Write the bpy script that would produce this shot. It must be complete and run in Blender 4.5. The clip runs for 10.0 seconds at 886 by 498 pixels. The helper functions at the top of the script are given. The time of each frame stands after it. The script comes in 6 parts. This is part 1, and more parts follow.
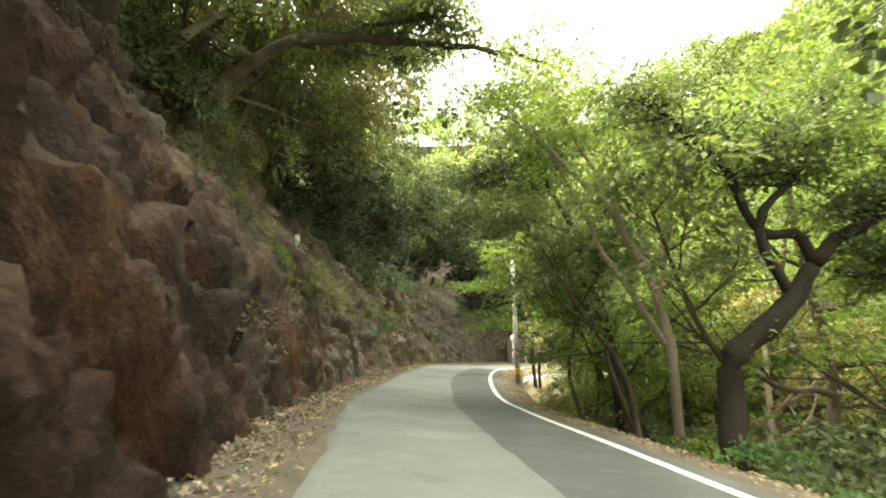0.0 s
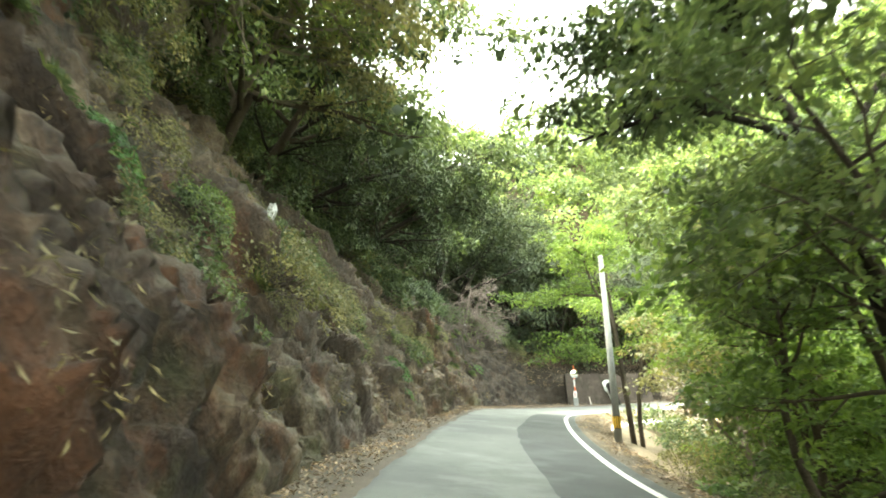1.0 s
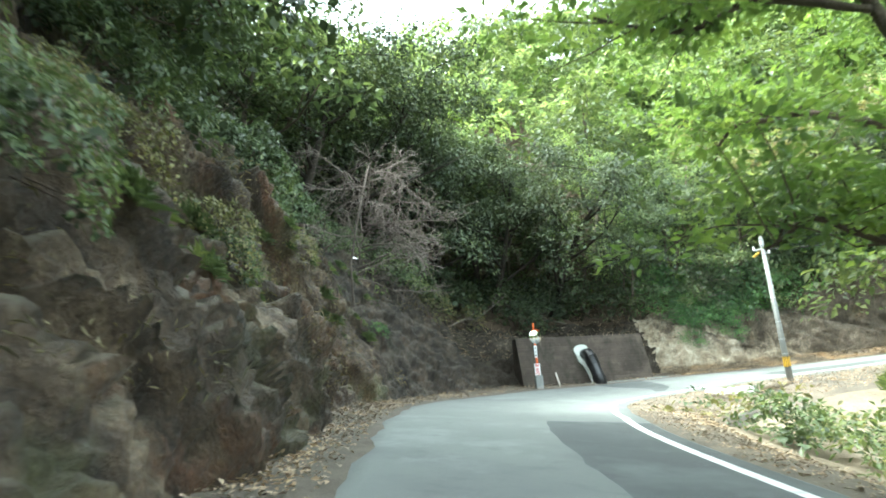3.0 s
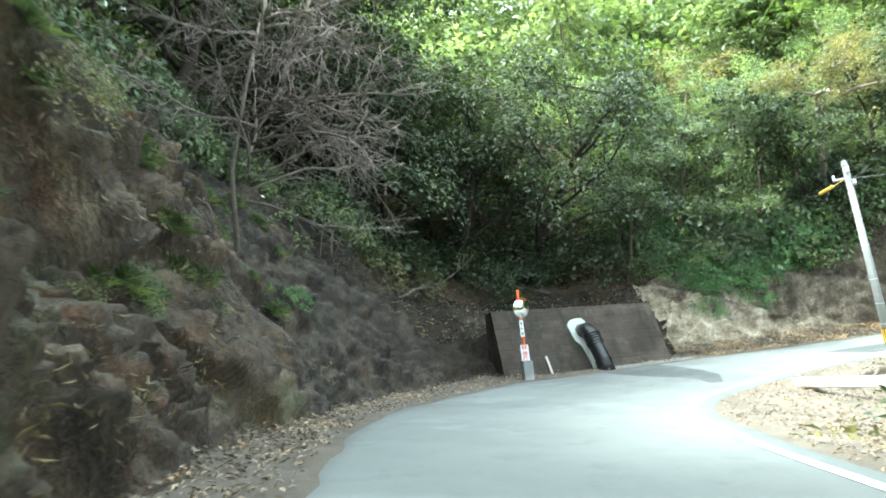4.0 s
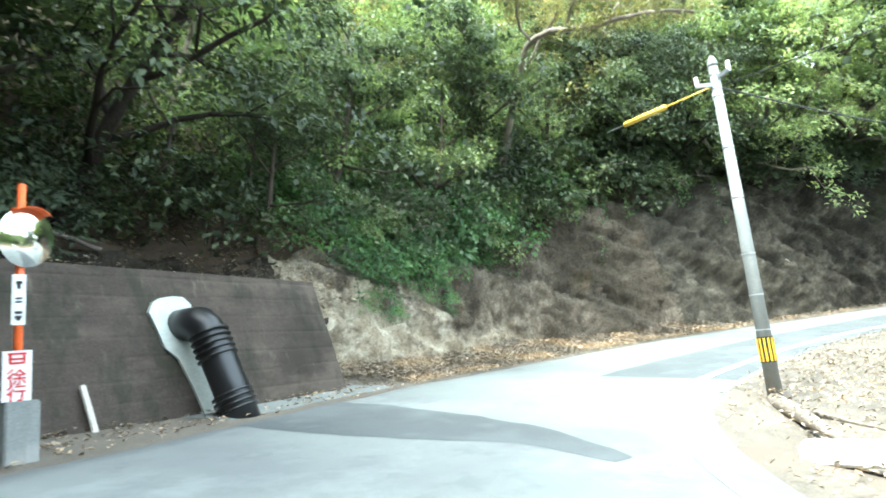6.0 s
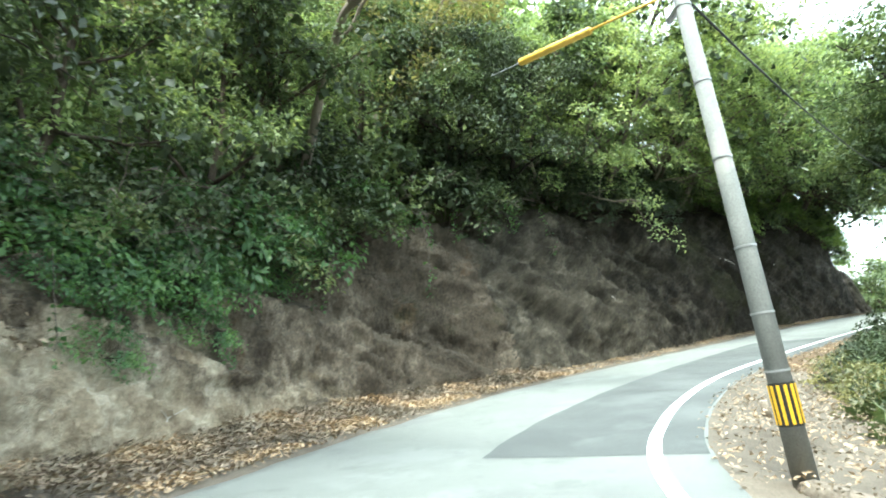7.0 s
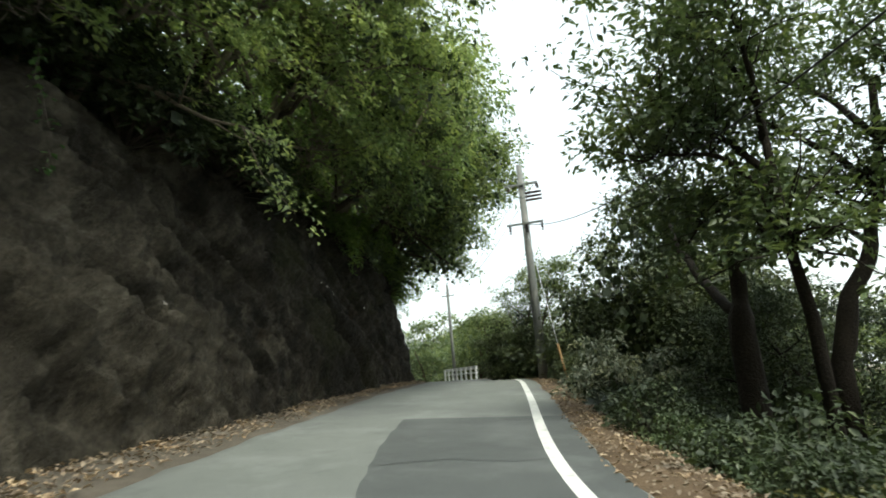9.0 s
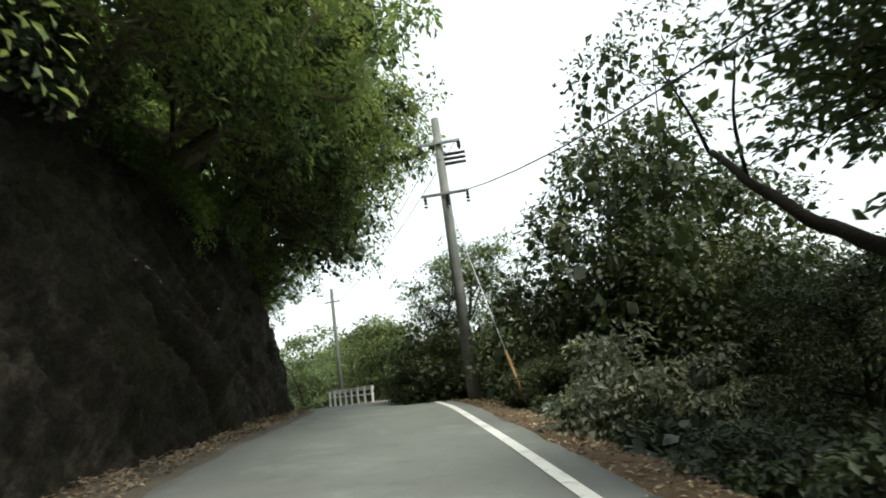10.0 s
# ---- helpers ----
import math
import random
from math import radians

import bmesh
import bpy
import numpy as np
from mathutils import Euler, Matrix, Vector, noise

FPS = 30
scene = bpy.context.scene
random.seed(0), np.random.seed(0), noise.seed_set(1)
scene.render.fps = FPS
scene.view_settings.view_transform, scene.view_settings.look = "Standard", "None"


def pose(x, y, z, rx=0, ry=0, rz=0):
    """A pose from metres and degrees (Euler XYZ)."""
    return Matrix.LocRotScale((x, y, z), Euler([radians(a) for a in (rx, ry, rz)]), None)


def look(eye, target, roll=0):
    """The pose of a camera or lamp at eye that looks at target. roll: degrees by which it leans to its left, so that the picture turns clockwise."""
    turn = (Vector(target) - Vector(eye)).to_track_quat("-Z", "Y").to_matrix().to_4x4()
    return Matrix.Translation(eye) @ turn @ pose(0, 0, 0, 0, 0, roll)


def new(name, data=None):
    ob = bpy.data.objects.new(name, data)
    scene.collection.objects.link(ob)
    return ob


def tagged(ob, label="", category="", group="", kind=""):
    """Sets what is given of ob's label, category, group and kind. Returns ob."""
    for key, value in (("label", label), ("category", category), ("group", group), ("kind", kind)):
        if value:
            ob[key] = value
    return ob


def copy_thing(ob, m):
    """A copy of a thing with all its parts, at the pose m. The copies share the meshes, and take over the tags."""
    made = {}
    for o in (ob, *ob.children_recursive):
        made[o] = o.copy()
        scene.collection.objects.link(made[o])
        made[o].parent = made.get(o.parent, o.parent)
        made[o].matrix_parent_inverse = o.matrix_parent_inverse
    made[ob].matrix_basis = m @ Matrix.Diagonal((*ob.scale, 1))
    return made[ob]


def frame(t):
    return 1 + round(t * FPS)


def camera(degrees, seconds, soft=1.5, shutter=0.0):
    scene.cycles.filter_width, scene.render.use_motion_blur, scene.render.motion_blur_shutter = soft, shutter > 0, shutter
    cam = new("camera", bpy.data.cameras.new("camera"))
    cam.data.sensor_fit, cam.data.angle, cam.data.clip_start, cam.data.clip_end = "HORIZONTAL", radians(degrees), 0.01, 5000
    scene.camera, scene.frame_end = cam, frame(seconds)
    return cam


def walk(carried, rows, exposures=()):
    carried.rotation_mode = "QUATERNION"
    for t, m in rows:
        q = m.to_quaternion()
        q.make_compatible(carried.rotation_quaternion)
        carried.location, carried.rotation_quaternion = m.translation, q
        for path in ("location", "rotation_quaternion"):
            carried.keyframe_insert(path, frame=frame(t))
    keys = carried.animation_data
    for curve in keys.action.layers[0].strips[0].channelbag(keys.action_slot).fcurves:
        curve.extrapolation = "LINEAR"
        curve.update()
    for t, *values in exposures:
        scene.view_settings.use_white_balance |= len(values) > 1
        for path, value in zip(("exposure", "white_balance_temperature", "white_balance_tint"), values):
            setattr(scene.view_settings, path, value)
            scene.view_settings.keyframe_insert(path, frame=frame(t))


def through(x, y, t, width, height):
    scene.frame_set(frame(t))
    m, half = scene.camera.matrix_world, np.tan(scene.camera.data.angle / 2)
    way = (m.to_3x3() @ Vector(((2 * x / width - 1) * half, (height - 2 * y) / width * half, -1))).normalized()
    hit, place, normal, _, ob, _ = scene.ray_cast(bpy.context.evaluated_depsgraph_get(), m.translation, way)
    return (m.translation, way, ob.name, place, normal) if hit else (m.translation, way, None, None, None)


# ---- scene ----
cam = camera(72.6, 10.0, soft=1.8, shutter=0.15)
# seconds, x, y, z of the eye, yaw, pitch, lean
ROWS = [
    (0.0, -0.016, -0.033, 1.180, 0.14, 13.51, -1.19),
    (0.5, -0.341, 4.501, 1.544, 1.23, 15.60, 0.62),
    (1.0, -0.875, 9.068, 1.863, 3.10, 17.11, -1.22),
    (1.5, -1.460, 13.802, 2.158, -0.44, 16.34, -1.27),
    (2.0, -1.680, 18.559, 2.423, -2.42, 15.05, -3.61),
    (2.5, -1.621, 23.017, 2.719, -5.26, 15.25, -4.02),
    (4.0, -0.833, 34.566, 3.754, -13.78, 12.30, -5.83),
    (4.5, -0.290, 37.864, 4.000, -18.40, 11.21, -6.83),
    (5.0, 0.578, 40.601, 4.137, -27.67, 12.25, -7.07),
    (5.5, 1.679, 43.187, 4.194, -43.43, 14.60, -6.87),
    (5.7, 2.216, 44.130, 4.117, -49.00, 12.68, -5.74),
    (6.8, 6.196, 47.573, 4.273, -72.89, 10.04, -8.98),
    (7.0, 7.044, 47.984, 4.354, -77.52, 12.30, -8.42),
    (7.2, 7.921, 48.364, 4.387, -81.30, 12.84, -7.43),
    (7.5, 9.364, 48.834, 4.426, -87.01, 11.59, -6.53),
    (8.0, 12.112, 49.326, 4.637, -99.95, 13.06, -7.23),
    (8.5, 14.836, 49.184, 4.665, -113.29, 11.88, -2.29),
    (9.0, 17.489, 48.497, 4.819, -123.20, 11.74, -5.15),
    (9.5, 20.197, 47.264, 5.002, -130.53, 11.58, -7.77),
    (10.0, 22.750, 45.702, 5.070, -135.29, 11.81, -8.01),
]


def aim(x, y, z, yaw, pitch, lean):
    a, b = radians(yaw), radians(pitch)
    way = Vector((-math.sin(a) * math.cos(b), math.cos(a) * math.cos(b), math.sin(b)))
    return look((x, y, z), Vector((x, y, z)) + way * 2, lean)


walk(cam, [(t, aim(*row)) for t, *row in ROWS],
     exposures=[(0.0, 3.8, 8300, -3), (0.7, 4.25, 7400, -3), (1.5, 4.1, 6800, -10), (2.5, 3.65, 6100, -8), (4.5, 3.75, 5600, -6), (5.7, 3.9, 5500, -4), (7.2, 3.25, 5800, -6), (8.0, 2.85, 6100, -6), (8.6, 1.95, 6300, -3), (9.2, 1.6, 6300, -2), (10.0, 1.55, 6400, 0)])

# ---- world and sun ----
SUN_FROM = Vector((-0.55, 0.06, 1.0)).normalized()
world = bpy.data.worlds.new("sky")
scene.world = world
world.use_nodes = True
wn = world.node_tree
sky = wn.nodes.new("ShaderNodeTexSky")
sky.sky_type, sky.sun_disc = "NISHITA", False
sky.sun_elevation = math.asin(SUN_FROM.z)
sky.sun_rotation = math.atan2(SUN_FROM.x, SUN_FROM.y)
sky.air_density, sky.dust_density, sky.ozone_density = 0.9, 5.0, 0.6
veil = wn.nodes.new("ShaderNodeMix")   # an even, thin white overcast before the blue
veil.data_type = "RGBA"
veil.inputs[0].default_value = 0.75
veil.inputs[7].default_value = (3.2, 3.2, 3.15, 1)
wn.links.new(sky.outputs[0], veil.inputs[6])
wn.links.new(veil.outputs[2], wn.nodes["Background"].inputs[0])
wn.nodes["Background"].inputs[1].default_value = 0.15
sun = new("sun", bpy.data.lights.new("sun", "SUN"))
sun.data.energy, sun.data.angle, sun.data.color = 0.95, radians(12), (1.0, 0.95, 0.86)
sun.matrix_world = look(SUN_FROM * 100, (0, 0, 0))

# ---- materials ----
def material(name):
    m = bpy.data.materials.new(name)
    m.use_nodes = True
    t = m.node_tree
    return m, t, t.nodes["Principled BSDF"]


def node(t, kind, **values):
    n = t.nodes.new(kind)
    for k, v in values.items():
        n.inputs[k.replace("_", " ")].default_value = v
    return n


def noise_tex(t, scale, detail=4.0, rough=0.55, stretch=None, turn=(0, 0, 0)):
    coord = t.nodes.new("ShaderNodeTexCoord")
    n = node(t, "ShaderNodeTexNoise", Scale=scale, Detail=detail, Roughness=rough)
    if stretch:
        m = t.nodes.new("ShaderNodeMapping")
        m.vector_type = "TEXTURE"
        m.inputs["Scale"].default_value, m.inputs["Rotation"].default_value = tuple(1 / v for v in stretch), turn
        t.links.new(coord.outputs["Object"], m.inputs[0])
        t.links.new(m.outputs[0], n.inputs["Vector"])
    else:
        t.links.new(coord.outputs["Object"], n.inputs["Vector"])
    return n


def ramp(t, source, stops):
    r = t.nodes.new("ShaderNodeValToRGB")
    e = r.color_ramp.elements
    while len(e) < len(stops):
        e.new(0.5)
    for el, (p, c) in zip(e, stops):
        el.position, el.color = p, (*c, 1)
    t.links.new(source, r.inputs[0])
    return r


def mix(t, fac, a, b, mode="MIX"):
    m = t.nodes.new("ShaderNodeMix")
    m.data_type, m.blend_type = "RGBA", mode
    for sock, v in ((m.inputs[0], fac), (m.inputs[6], a), (m.inputs[7], b)):
        if hasattr(v, "is_linked"):
            t.links.new(v, sock)
        else:
            sock.default_value = v if isinstance(v, float) else (*v, 1)
    return m.outputs[2]


def bump(t, p, height, strength, distance):
    b = node(t, "ShaderNodeBump", Strength=strength, Distance=distance)
    t.links.new(height, b.inputs["Height"])
    t.links.new(b.outputs[0], p.inputs["Normal"])


def grainy(name, dark, light, scale, rough=0.85, fine=60.0, bumps=0.4, depth=0.02, stain=None, stain_scale=0.6, stretch=None, metal=0.0):
    m, t, p = material(name)
    big = noise_tex(t, scale, 5, 0.6, stretch)
    small = noise_tex(t, fine, 3, 0.6)
    c = ramp(t, big.outputs["Fac"], [(0.3, dark), (0.7, light)]).outputs[0]
    c = mix(t, 0.35, c, ramp(t, small.outputs["Fac"], [(0.3, tuple(v * 0.6 for v in dark)), (0.7, tuple(min(1, v * 1.25) for v in light))]).outputs[0])
    if stain:
        s = noise_tex(t, stain_scale, 4, 0.6)
        k = ramp(t, s.outputs["Fac"], [(0.52, (0, 0, 0)), (0.66, (0.8, 0.8, 0.8))]).outputs[0]
        c = mix(t, k, c, stain)
    t.links.new(c, p.inputs["Base Color"])
    p.inputs["Roughness"].default_value, p.inputs["Metallic"].default_value = rough, metal
    p.inputs["Specular IOR Level"].default_value = 0.25
    bump(t, p, small.outputs["Fac"], bumps, depth)
    return m


def plain(name, colour, rough=0.5, metal=0.0, vary=0.12):
    m, t, p = material(name)
    n = noise_tex(t, 14.0, 4)
    lo, hi = tuple(v * (1 - vary) for v in colour), tuple(min(1, v * (1 + vary)) for v in colour)
    t.links.new(ramp(t, n.outputs["Fac"], [(0.3, lo), (0.7, hi)]).outputs[0], p.inputs["Base Color"])
    p.inputs["Roughness"].default_value, p.inputs["Metallic"].default_value = rough, metal
    return m


def leafy(name, stops, through=0.45, rough=0.45):
    m, t, p = material(name)
    g = t.nodes.new("ShaderNodeNewGeometry")
    half = tuple(sum(v[k] for _, v in stops) / len(stops) for k in range(3))
    c = ramp(t, g.outputs["Random Per Island"], [(at_, tuple(0.5 * v[k] + 0.5 * half[k] for k in range(3))) for at_, v in stops]).outputs[0]
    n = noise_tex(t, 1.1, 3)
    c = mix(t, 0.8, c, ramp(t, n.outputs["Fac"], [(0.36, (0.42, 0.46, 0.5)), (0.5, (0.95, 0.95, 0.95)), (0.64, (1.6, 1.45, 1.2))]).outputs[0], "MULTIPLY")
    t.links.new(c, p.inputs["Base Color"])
    p.inputs["Roughness"].default_value, p.inputs["Specular IOR Level"].default_value = rough + 0.03, 0.6
    tr = t.nodes.new("ShaderNodeBsdfTranslucent")
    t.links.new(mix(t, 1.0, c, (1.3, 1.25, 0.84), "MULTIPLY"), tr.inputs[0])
    s = t.nodes.new("ShaderNodeMixShader")
    s.inputs[0].default_value = through
    t.links.new(p.outputs[0], s.inputs[1])
    t.links.new(tr.outputs[0], s.inputs[2])
    t.links.new(s.outputs[0], t.nodes["Material Output"].inputs[0])
    return m


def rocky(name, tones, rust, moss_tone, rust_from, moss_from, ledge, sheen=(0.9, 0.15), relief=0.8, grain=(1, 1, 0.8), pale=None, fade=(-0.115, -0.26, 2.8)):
    m, t, p = material(name)
    big = noise_tex(t, 0.3, 5, 0.6)
    mid = noise_tex(t, 1.9, 7, 0.68, grain, (0.8 if grain[2] < 0.5 else 0.1, 0.15, 0))
    fine = noise_tex(t, 13.0, 7, 0.72)
    c1 = ramp(t, mid.outputs["Fac"], list(zip((0.33, 0.45, 0.535, 0.63), tones))).outputs[0]
    c2 = ramp(t, mid.outputs["Fac"], [(0.3, tuple(v * 0.6 for v in tones[1])), (0.6, tones[1]), (0.75, tones[2])]).outputs[0]
    c = mix(t, ramp(t, big.outputs["Fac"], [(0.42, (0, 0, 0)), (0.58, (1, 1, 1))]).outputs[0], c1, c2)
    r = noise_tex(t, 0.8, 6, 0.7, grain, (0.8 if grain[2] < 0.5 else 0.1, 0.1, 0))
    c = mix(t, ramp(t, r.outputs["Fac"], [(rust_from, (0, 0, 0)), (rust_from + 0.14, (0.7, 0.7, 0.7))]).outputs[0], c, rust)
    g = noise_tex(t, 0.45, 6, 0.7)
    c = mix(t, ramp(t, g.outputs["Fac"], [(moss_from, (0, 0, 0)), (moss_from + 0.13, (0.65, 0.65, 0.65))]).outputs[0], c, moss_tone)
    c = mix(t, 0.6, c, ramp(t, fine.outputs["Fac"], [(0.3, (0.25, 0.25, 0.25)), (0.7, (1.75, 1.7, 1.65))]).outputs[0], "MULTIPLY")
    # ledge tone on upward faces: settled dust, plus top light put into the colour
    geo = t.nodes.new("ShaderNodeNewGeometry")
    xyz = t.nodes.new("ShaderNodeSeparateXYZ")
    t.links.new(geo.outputs["Normal"], xyz.inputs[0])
    dust_and_light = noise_tex(t, 2.2, 5, 0.65)
    lying = t.nodes.new("ShaderNodeMath")
    lying.operation = "MULTIPLY"
    t.links.new(ramp(t, xyz.outputs["Z"], [(0.45, (0, 0, 0)), (0.85, (1, 1, 1))]).outputs[0], lying.inputs[0])
    t.links.new(ramp(t, dust_and_light.outputs["Fac"], [(0.35, (0.1, 0.1, 0.1)), (0.6, (0.85, 0.85, 0.85))]).outputs[0], lying.inputs[1])
    c = mix(t, lying.outputs[0], c, ledge)
    if pale:   # paler tones that give way to the base tones along the fade direction
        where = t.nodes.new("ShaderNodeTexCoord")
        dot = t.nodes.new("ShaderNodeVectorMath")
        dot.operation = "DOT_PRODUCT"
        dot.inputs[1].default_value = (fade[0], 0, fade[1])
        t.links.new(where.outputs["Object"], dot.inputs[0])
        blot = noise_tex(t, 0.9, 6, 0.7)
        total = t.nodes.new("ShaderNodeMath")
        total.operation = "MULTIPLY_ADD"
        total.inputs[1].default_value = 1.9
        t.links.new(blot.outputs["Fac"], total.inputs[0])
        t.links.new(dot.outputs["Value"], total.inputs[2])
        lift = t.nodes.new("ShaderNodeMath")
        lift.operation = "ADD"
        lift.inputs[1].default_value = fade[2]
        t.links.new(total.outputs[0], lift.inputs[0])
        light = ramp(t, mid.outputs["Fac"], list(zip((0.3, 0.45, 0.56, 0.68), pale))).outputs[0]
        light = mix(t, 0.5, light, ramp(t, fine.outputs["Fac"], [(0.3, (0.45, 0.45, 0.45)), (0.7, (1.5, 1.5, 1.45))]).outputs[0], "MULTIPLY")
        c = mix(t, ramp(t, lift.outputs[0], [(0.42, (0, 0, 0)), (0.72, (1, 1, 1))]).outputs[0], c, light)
    t.links.new(c, p.inputs["Base Color"])
    p.inputs["Roughness"].default_value, p.inputs["Specular IOR Level"].default_value = sheen
    lumps = noise_tex(t, 4.5, 8, 0.64, grain, (0.8 if grain[2] < 0.5 else 0.1, 0.2, 0))
    both = t.nodes.new("ShaderNodeMath")
    both.operation = "MULTIPLY_ADD"
    both.inputs[1].default_value = 2.2
    t.links.new(lumps.outputs["Fac"], both.inputs[0])
    t.links.new(fine.outputs["Fac"], both.inputs[2])
    bump(t, p, both.outputs[0], relief, 0.12)
    return m


ROCK = rocky("brown_cliff_rock", ((0.021, 0.015, 0.0095), (0.067, 0.047, 0.03), (0.135, 0.095, 0.058), (0.27, 0.215, 0.148)), (0.18, 0.075, 0.028), (0.085, 0.095, 0.033), 0.54, 0.53, (0.17, 0.15, 0.105), (0.55, 0.5), 0.85, (1, 1, 0.3))
RED_ROCK = rocky("damp_red_brown_rock", ((0.008, 0.005, 0.004), (0.024, 0.013, 0.009), (0.054, 0.03, 0.018), (0.15, 0.105, 0.07)), (0.09, 0.034, 0.012), (0.04, 0.042, 0.016), 0.51, 0.6, (0.08, 0.058, 0.04), (0.7, 0.25), 0.85, (1, 1, 0.3))
DARK_ROCK = rocky("dark_smooth_rock", ((0.011, 0.009, 0.0065), (0.029, 0.023, 0.0165), (0.053, 0.041, 0.03), (0.11, 0.089, 0.066)), (0.09, 0.05, 0.024), (0.045, 0.046, 0.02), 0.56, 0.6, (0.07, 0.06, 0.045), (0.65, 0.35), 0.7, (1, 1, 0.4))
BROWN_ROCK = rocky("damp_brown_rock", ((0.013, 0.009, 0.006), (0.042, 0.027, 0.017), (0.088, 0.056, 0.034), (0.20, 0.15, 0.10)), (0.14, 0.054, 0.02), (0.06, 0.066, 0.024), 0.52, 0.57, (0.12, 0.10, 0.07), (0.62, 0.38), 0.85, (1, 1, 0.3))
BANK_ROCK = rocky("grey_brown_bank_rock", ((0.017, 0.014, 0.011), (0.042, 0.035, 0.027), (0.07, 0.058, 0.044), (0.12, 0.104, 0.082)), (0.11, 0.07, 0.035), (0.045, 0.045, 0.02), 0.6, 0.58, (0.052, 0.045, 0.035))
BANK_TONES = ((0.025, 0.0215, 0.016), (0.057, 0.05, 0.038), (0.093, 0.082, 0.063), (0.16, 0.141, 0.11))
# the darker base tones hold the shade of the overhanging trees
SHADE_TONED_BANK = rocky("bank_earth_shade_toned", ((0.0095, 0.0085, 0.0065), (0.025, 0.0218, 0.0165), (0.043, 0.0375, 0.0285), (0.082, 0.072, 0.056)), (0.07, 0.05, 0.03), (0.036, 0.038, 0.016), 0.6, 0.53, (0.042, 0.036, 0.028), grain=(1, 1, 0.45), pale=BANK_TONES, fade=(-0.1, 0.0, 2.45))
MIXED_ROCK = rocky("pale_to_dark_bank_earth", ((0.044, 0.036, 0.027), (0.098, 0.082, 0.062), (0.155, 0.13, 0.098), (0.26, 0.222, 0.174)), (0.16, 0.10, 0.05), (0.065, 0.065, 0.028), 0.6, 0.58, (0.09, 0.08, 0.062), grain=(1, 1, 0.5), pale=((0.16, 0.125, 0.088), (0.32, 0.265, 0.19), (0.45, 0.39, 0.295), (0.63, 0.57, 0.46)))
DARK_EARTH = grainy("dark_brown_soil", (0.06, 0.041, 0.025), (0.155, 0.108, 0.066), 1.6, 0.95, 40, 0.6, 0.03)
LITTER_SOIL = grainy("leaf_strewn_soil", (0.10, 0.08, 0.055), (0.27, 0.225, 0.165), 1.4, 0.95, 30, 0.7, 0.04)
UNDERGROWTH = grainy("leafy_forest_floor", (0.035, 0.045, 0.015), (0.10, 0.125, 0.04), 1.1, 0.95, 25, 0.8, 0.05)
SOIL = grainy("forest_soil", (0.03, 0.022, 0.015), (0.09, 0.064, 0.042), 1.3, 0.95, 35, 0.6, 0.03)
DIRT = grainy("shoulder_dirt", (0.10, 0.083, 0.064), (0.20, 0.172, 0.136), 1.6, 0.95, 40, 0.6, 0.03, (0.15, 0.12, 0.09))
EARTH = grainy("trodden_brown_soil", (0.08, 0.068, 0.054), (0.165, 0.143, 0.115), 1.8, 0.95, 45, 0.6, 0.02)
OLD_ROAD = grainy("pale_worn_asphalt", (0.152, 0.163, 0.152), (0.207, 0.218, 0.205), 0.7, 0.9, 160, 0.35, 0.004, (0.135, 0.14, 0.138), 0.35)
NEW_ROAD = grainy("grey_asphalt_patch", (0.075, 0.081, 0.080), (0.108, 0.115, 0.114), 0.9, 0.9, 180, 0.4, 0.004, (0.127, 0.134, 0.132), 0.5)
PAINT = grainy("worn_white_paint", (0.62, 0.62, 0.6), (0.8, 0.8, 0.78), 2.0, 0.7, 90, 0.2, 0.003, (0.45, 0.45, 0.43), 3.0)
CONCRETE = grainy("weathered_concrete", (0.17, 0.178, 0.17), (0.25, 0.258, 0.248), 2.5, 0.85, 70, 0.25, 0.004, (0.33, 0.32, 0.30), 1.2)
OLD_WALL = grainy("stained_dark_concrete", (0.03, 0.024, 0.02), (0.075, 0.06, 0.048), 1.0, 0.9, 40, 0.4, 0.01, (0.035, 0.028, 0.022), 0.8, (1, 1, 0.35))
MORTAR = grainy("pale_mortar", (0.36, 0.385, 0.35), (0.52, 0.545, 0.50), 4.0, 0.85, 60, 0.3, 0.01)
PIPE = plain("black_corrugated_plastic", (0.012, 0.012, 0.013), 0.35)
ORANGE = plain("orange_enamel", (0.75, 0.13, 0.025), 0.4)
WHITE = plain("white_enamel", (0.78, 0.78, 0.77), 0.4, 0, 0.05)
RED = plain("red_print", (0.55, 0.03, 0.03), 0.5)
BLACK = plain("black_print", (0.015, 0.015, 0.015), 0.5)
YELLOW = plain("yellow_reflective_film", (0.62, 0.37, 0.02), 0.45)
LAMP_YELLOW = plain("yellow_plastic_sleeve", (0.72, 0.47, 0.07), 0.4)
STEEL = plain("galvanised_steel", (0.45, 0.46, 0.47), 0.45, 0.8)
CABLE = plain("black_cable", (0.015, 0.015, 0.016), 0.5)
RUBBER = plain("brown_porcelain", (0.05, 0.03, 0.025), 0.3)
BARK = grainy("grey_brown_bark", (0.04, 0.031, 0.023), (0.115, 0.092, 0.07), 3.0, 0.95, 26, 0.8, 0.03, None, 1, (1, 1, 0.25))
PALE_BARK = grainy("pale_bark", (0.13, 0.105, 0.08), (0.30, 0.26, 0.21), 3.0, 0.95, 26, 0.7, 0.02, None, 1, (1, 1, 0.25))
DARK_BARK = grainy("blackish_bark", (0.013, 0.010, 0.008), (0.042, 0.034, 0.026), 3.0, 0.95, 26, 0.8, 0.03, None, 1, (1, 1, 0.25))
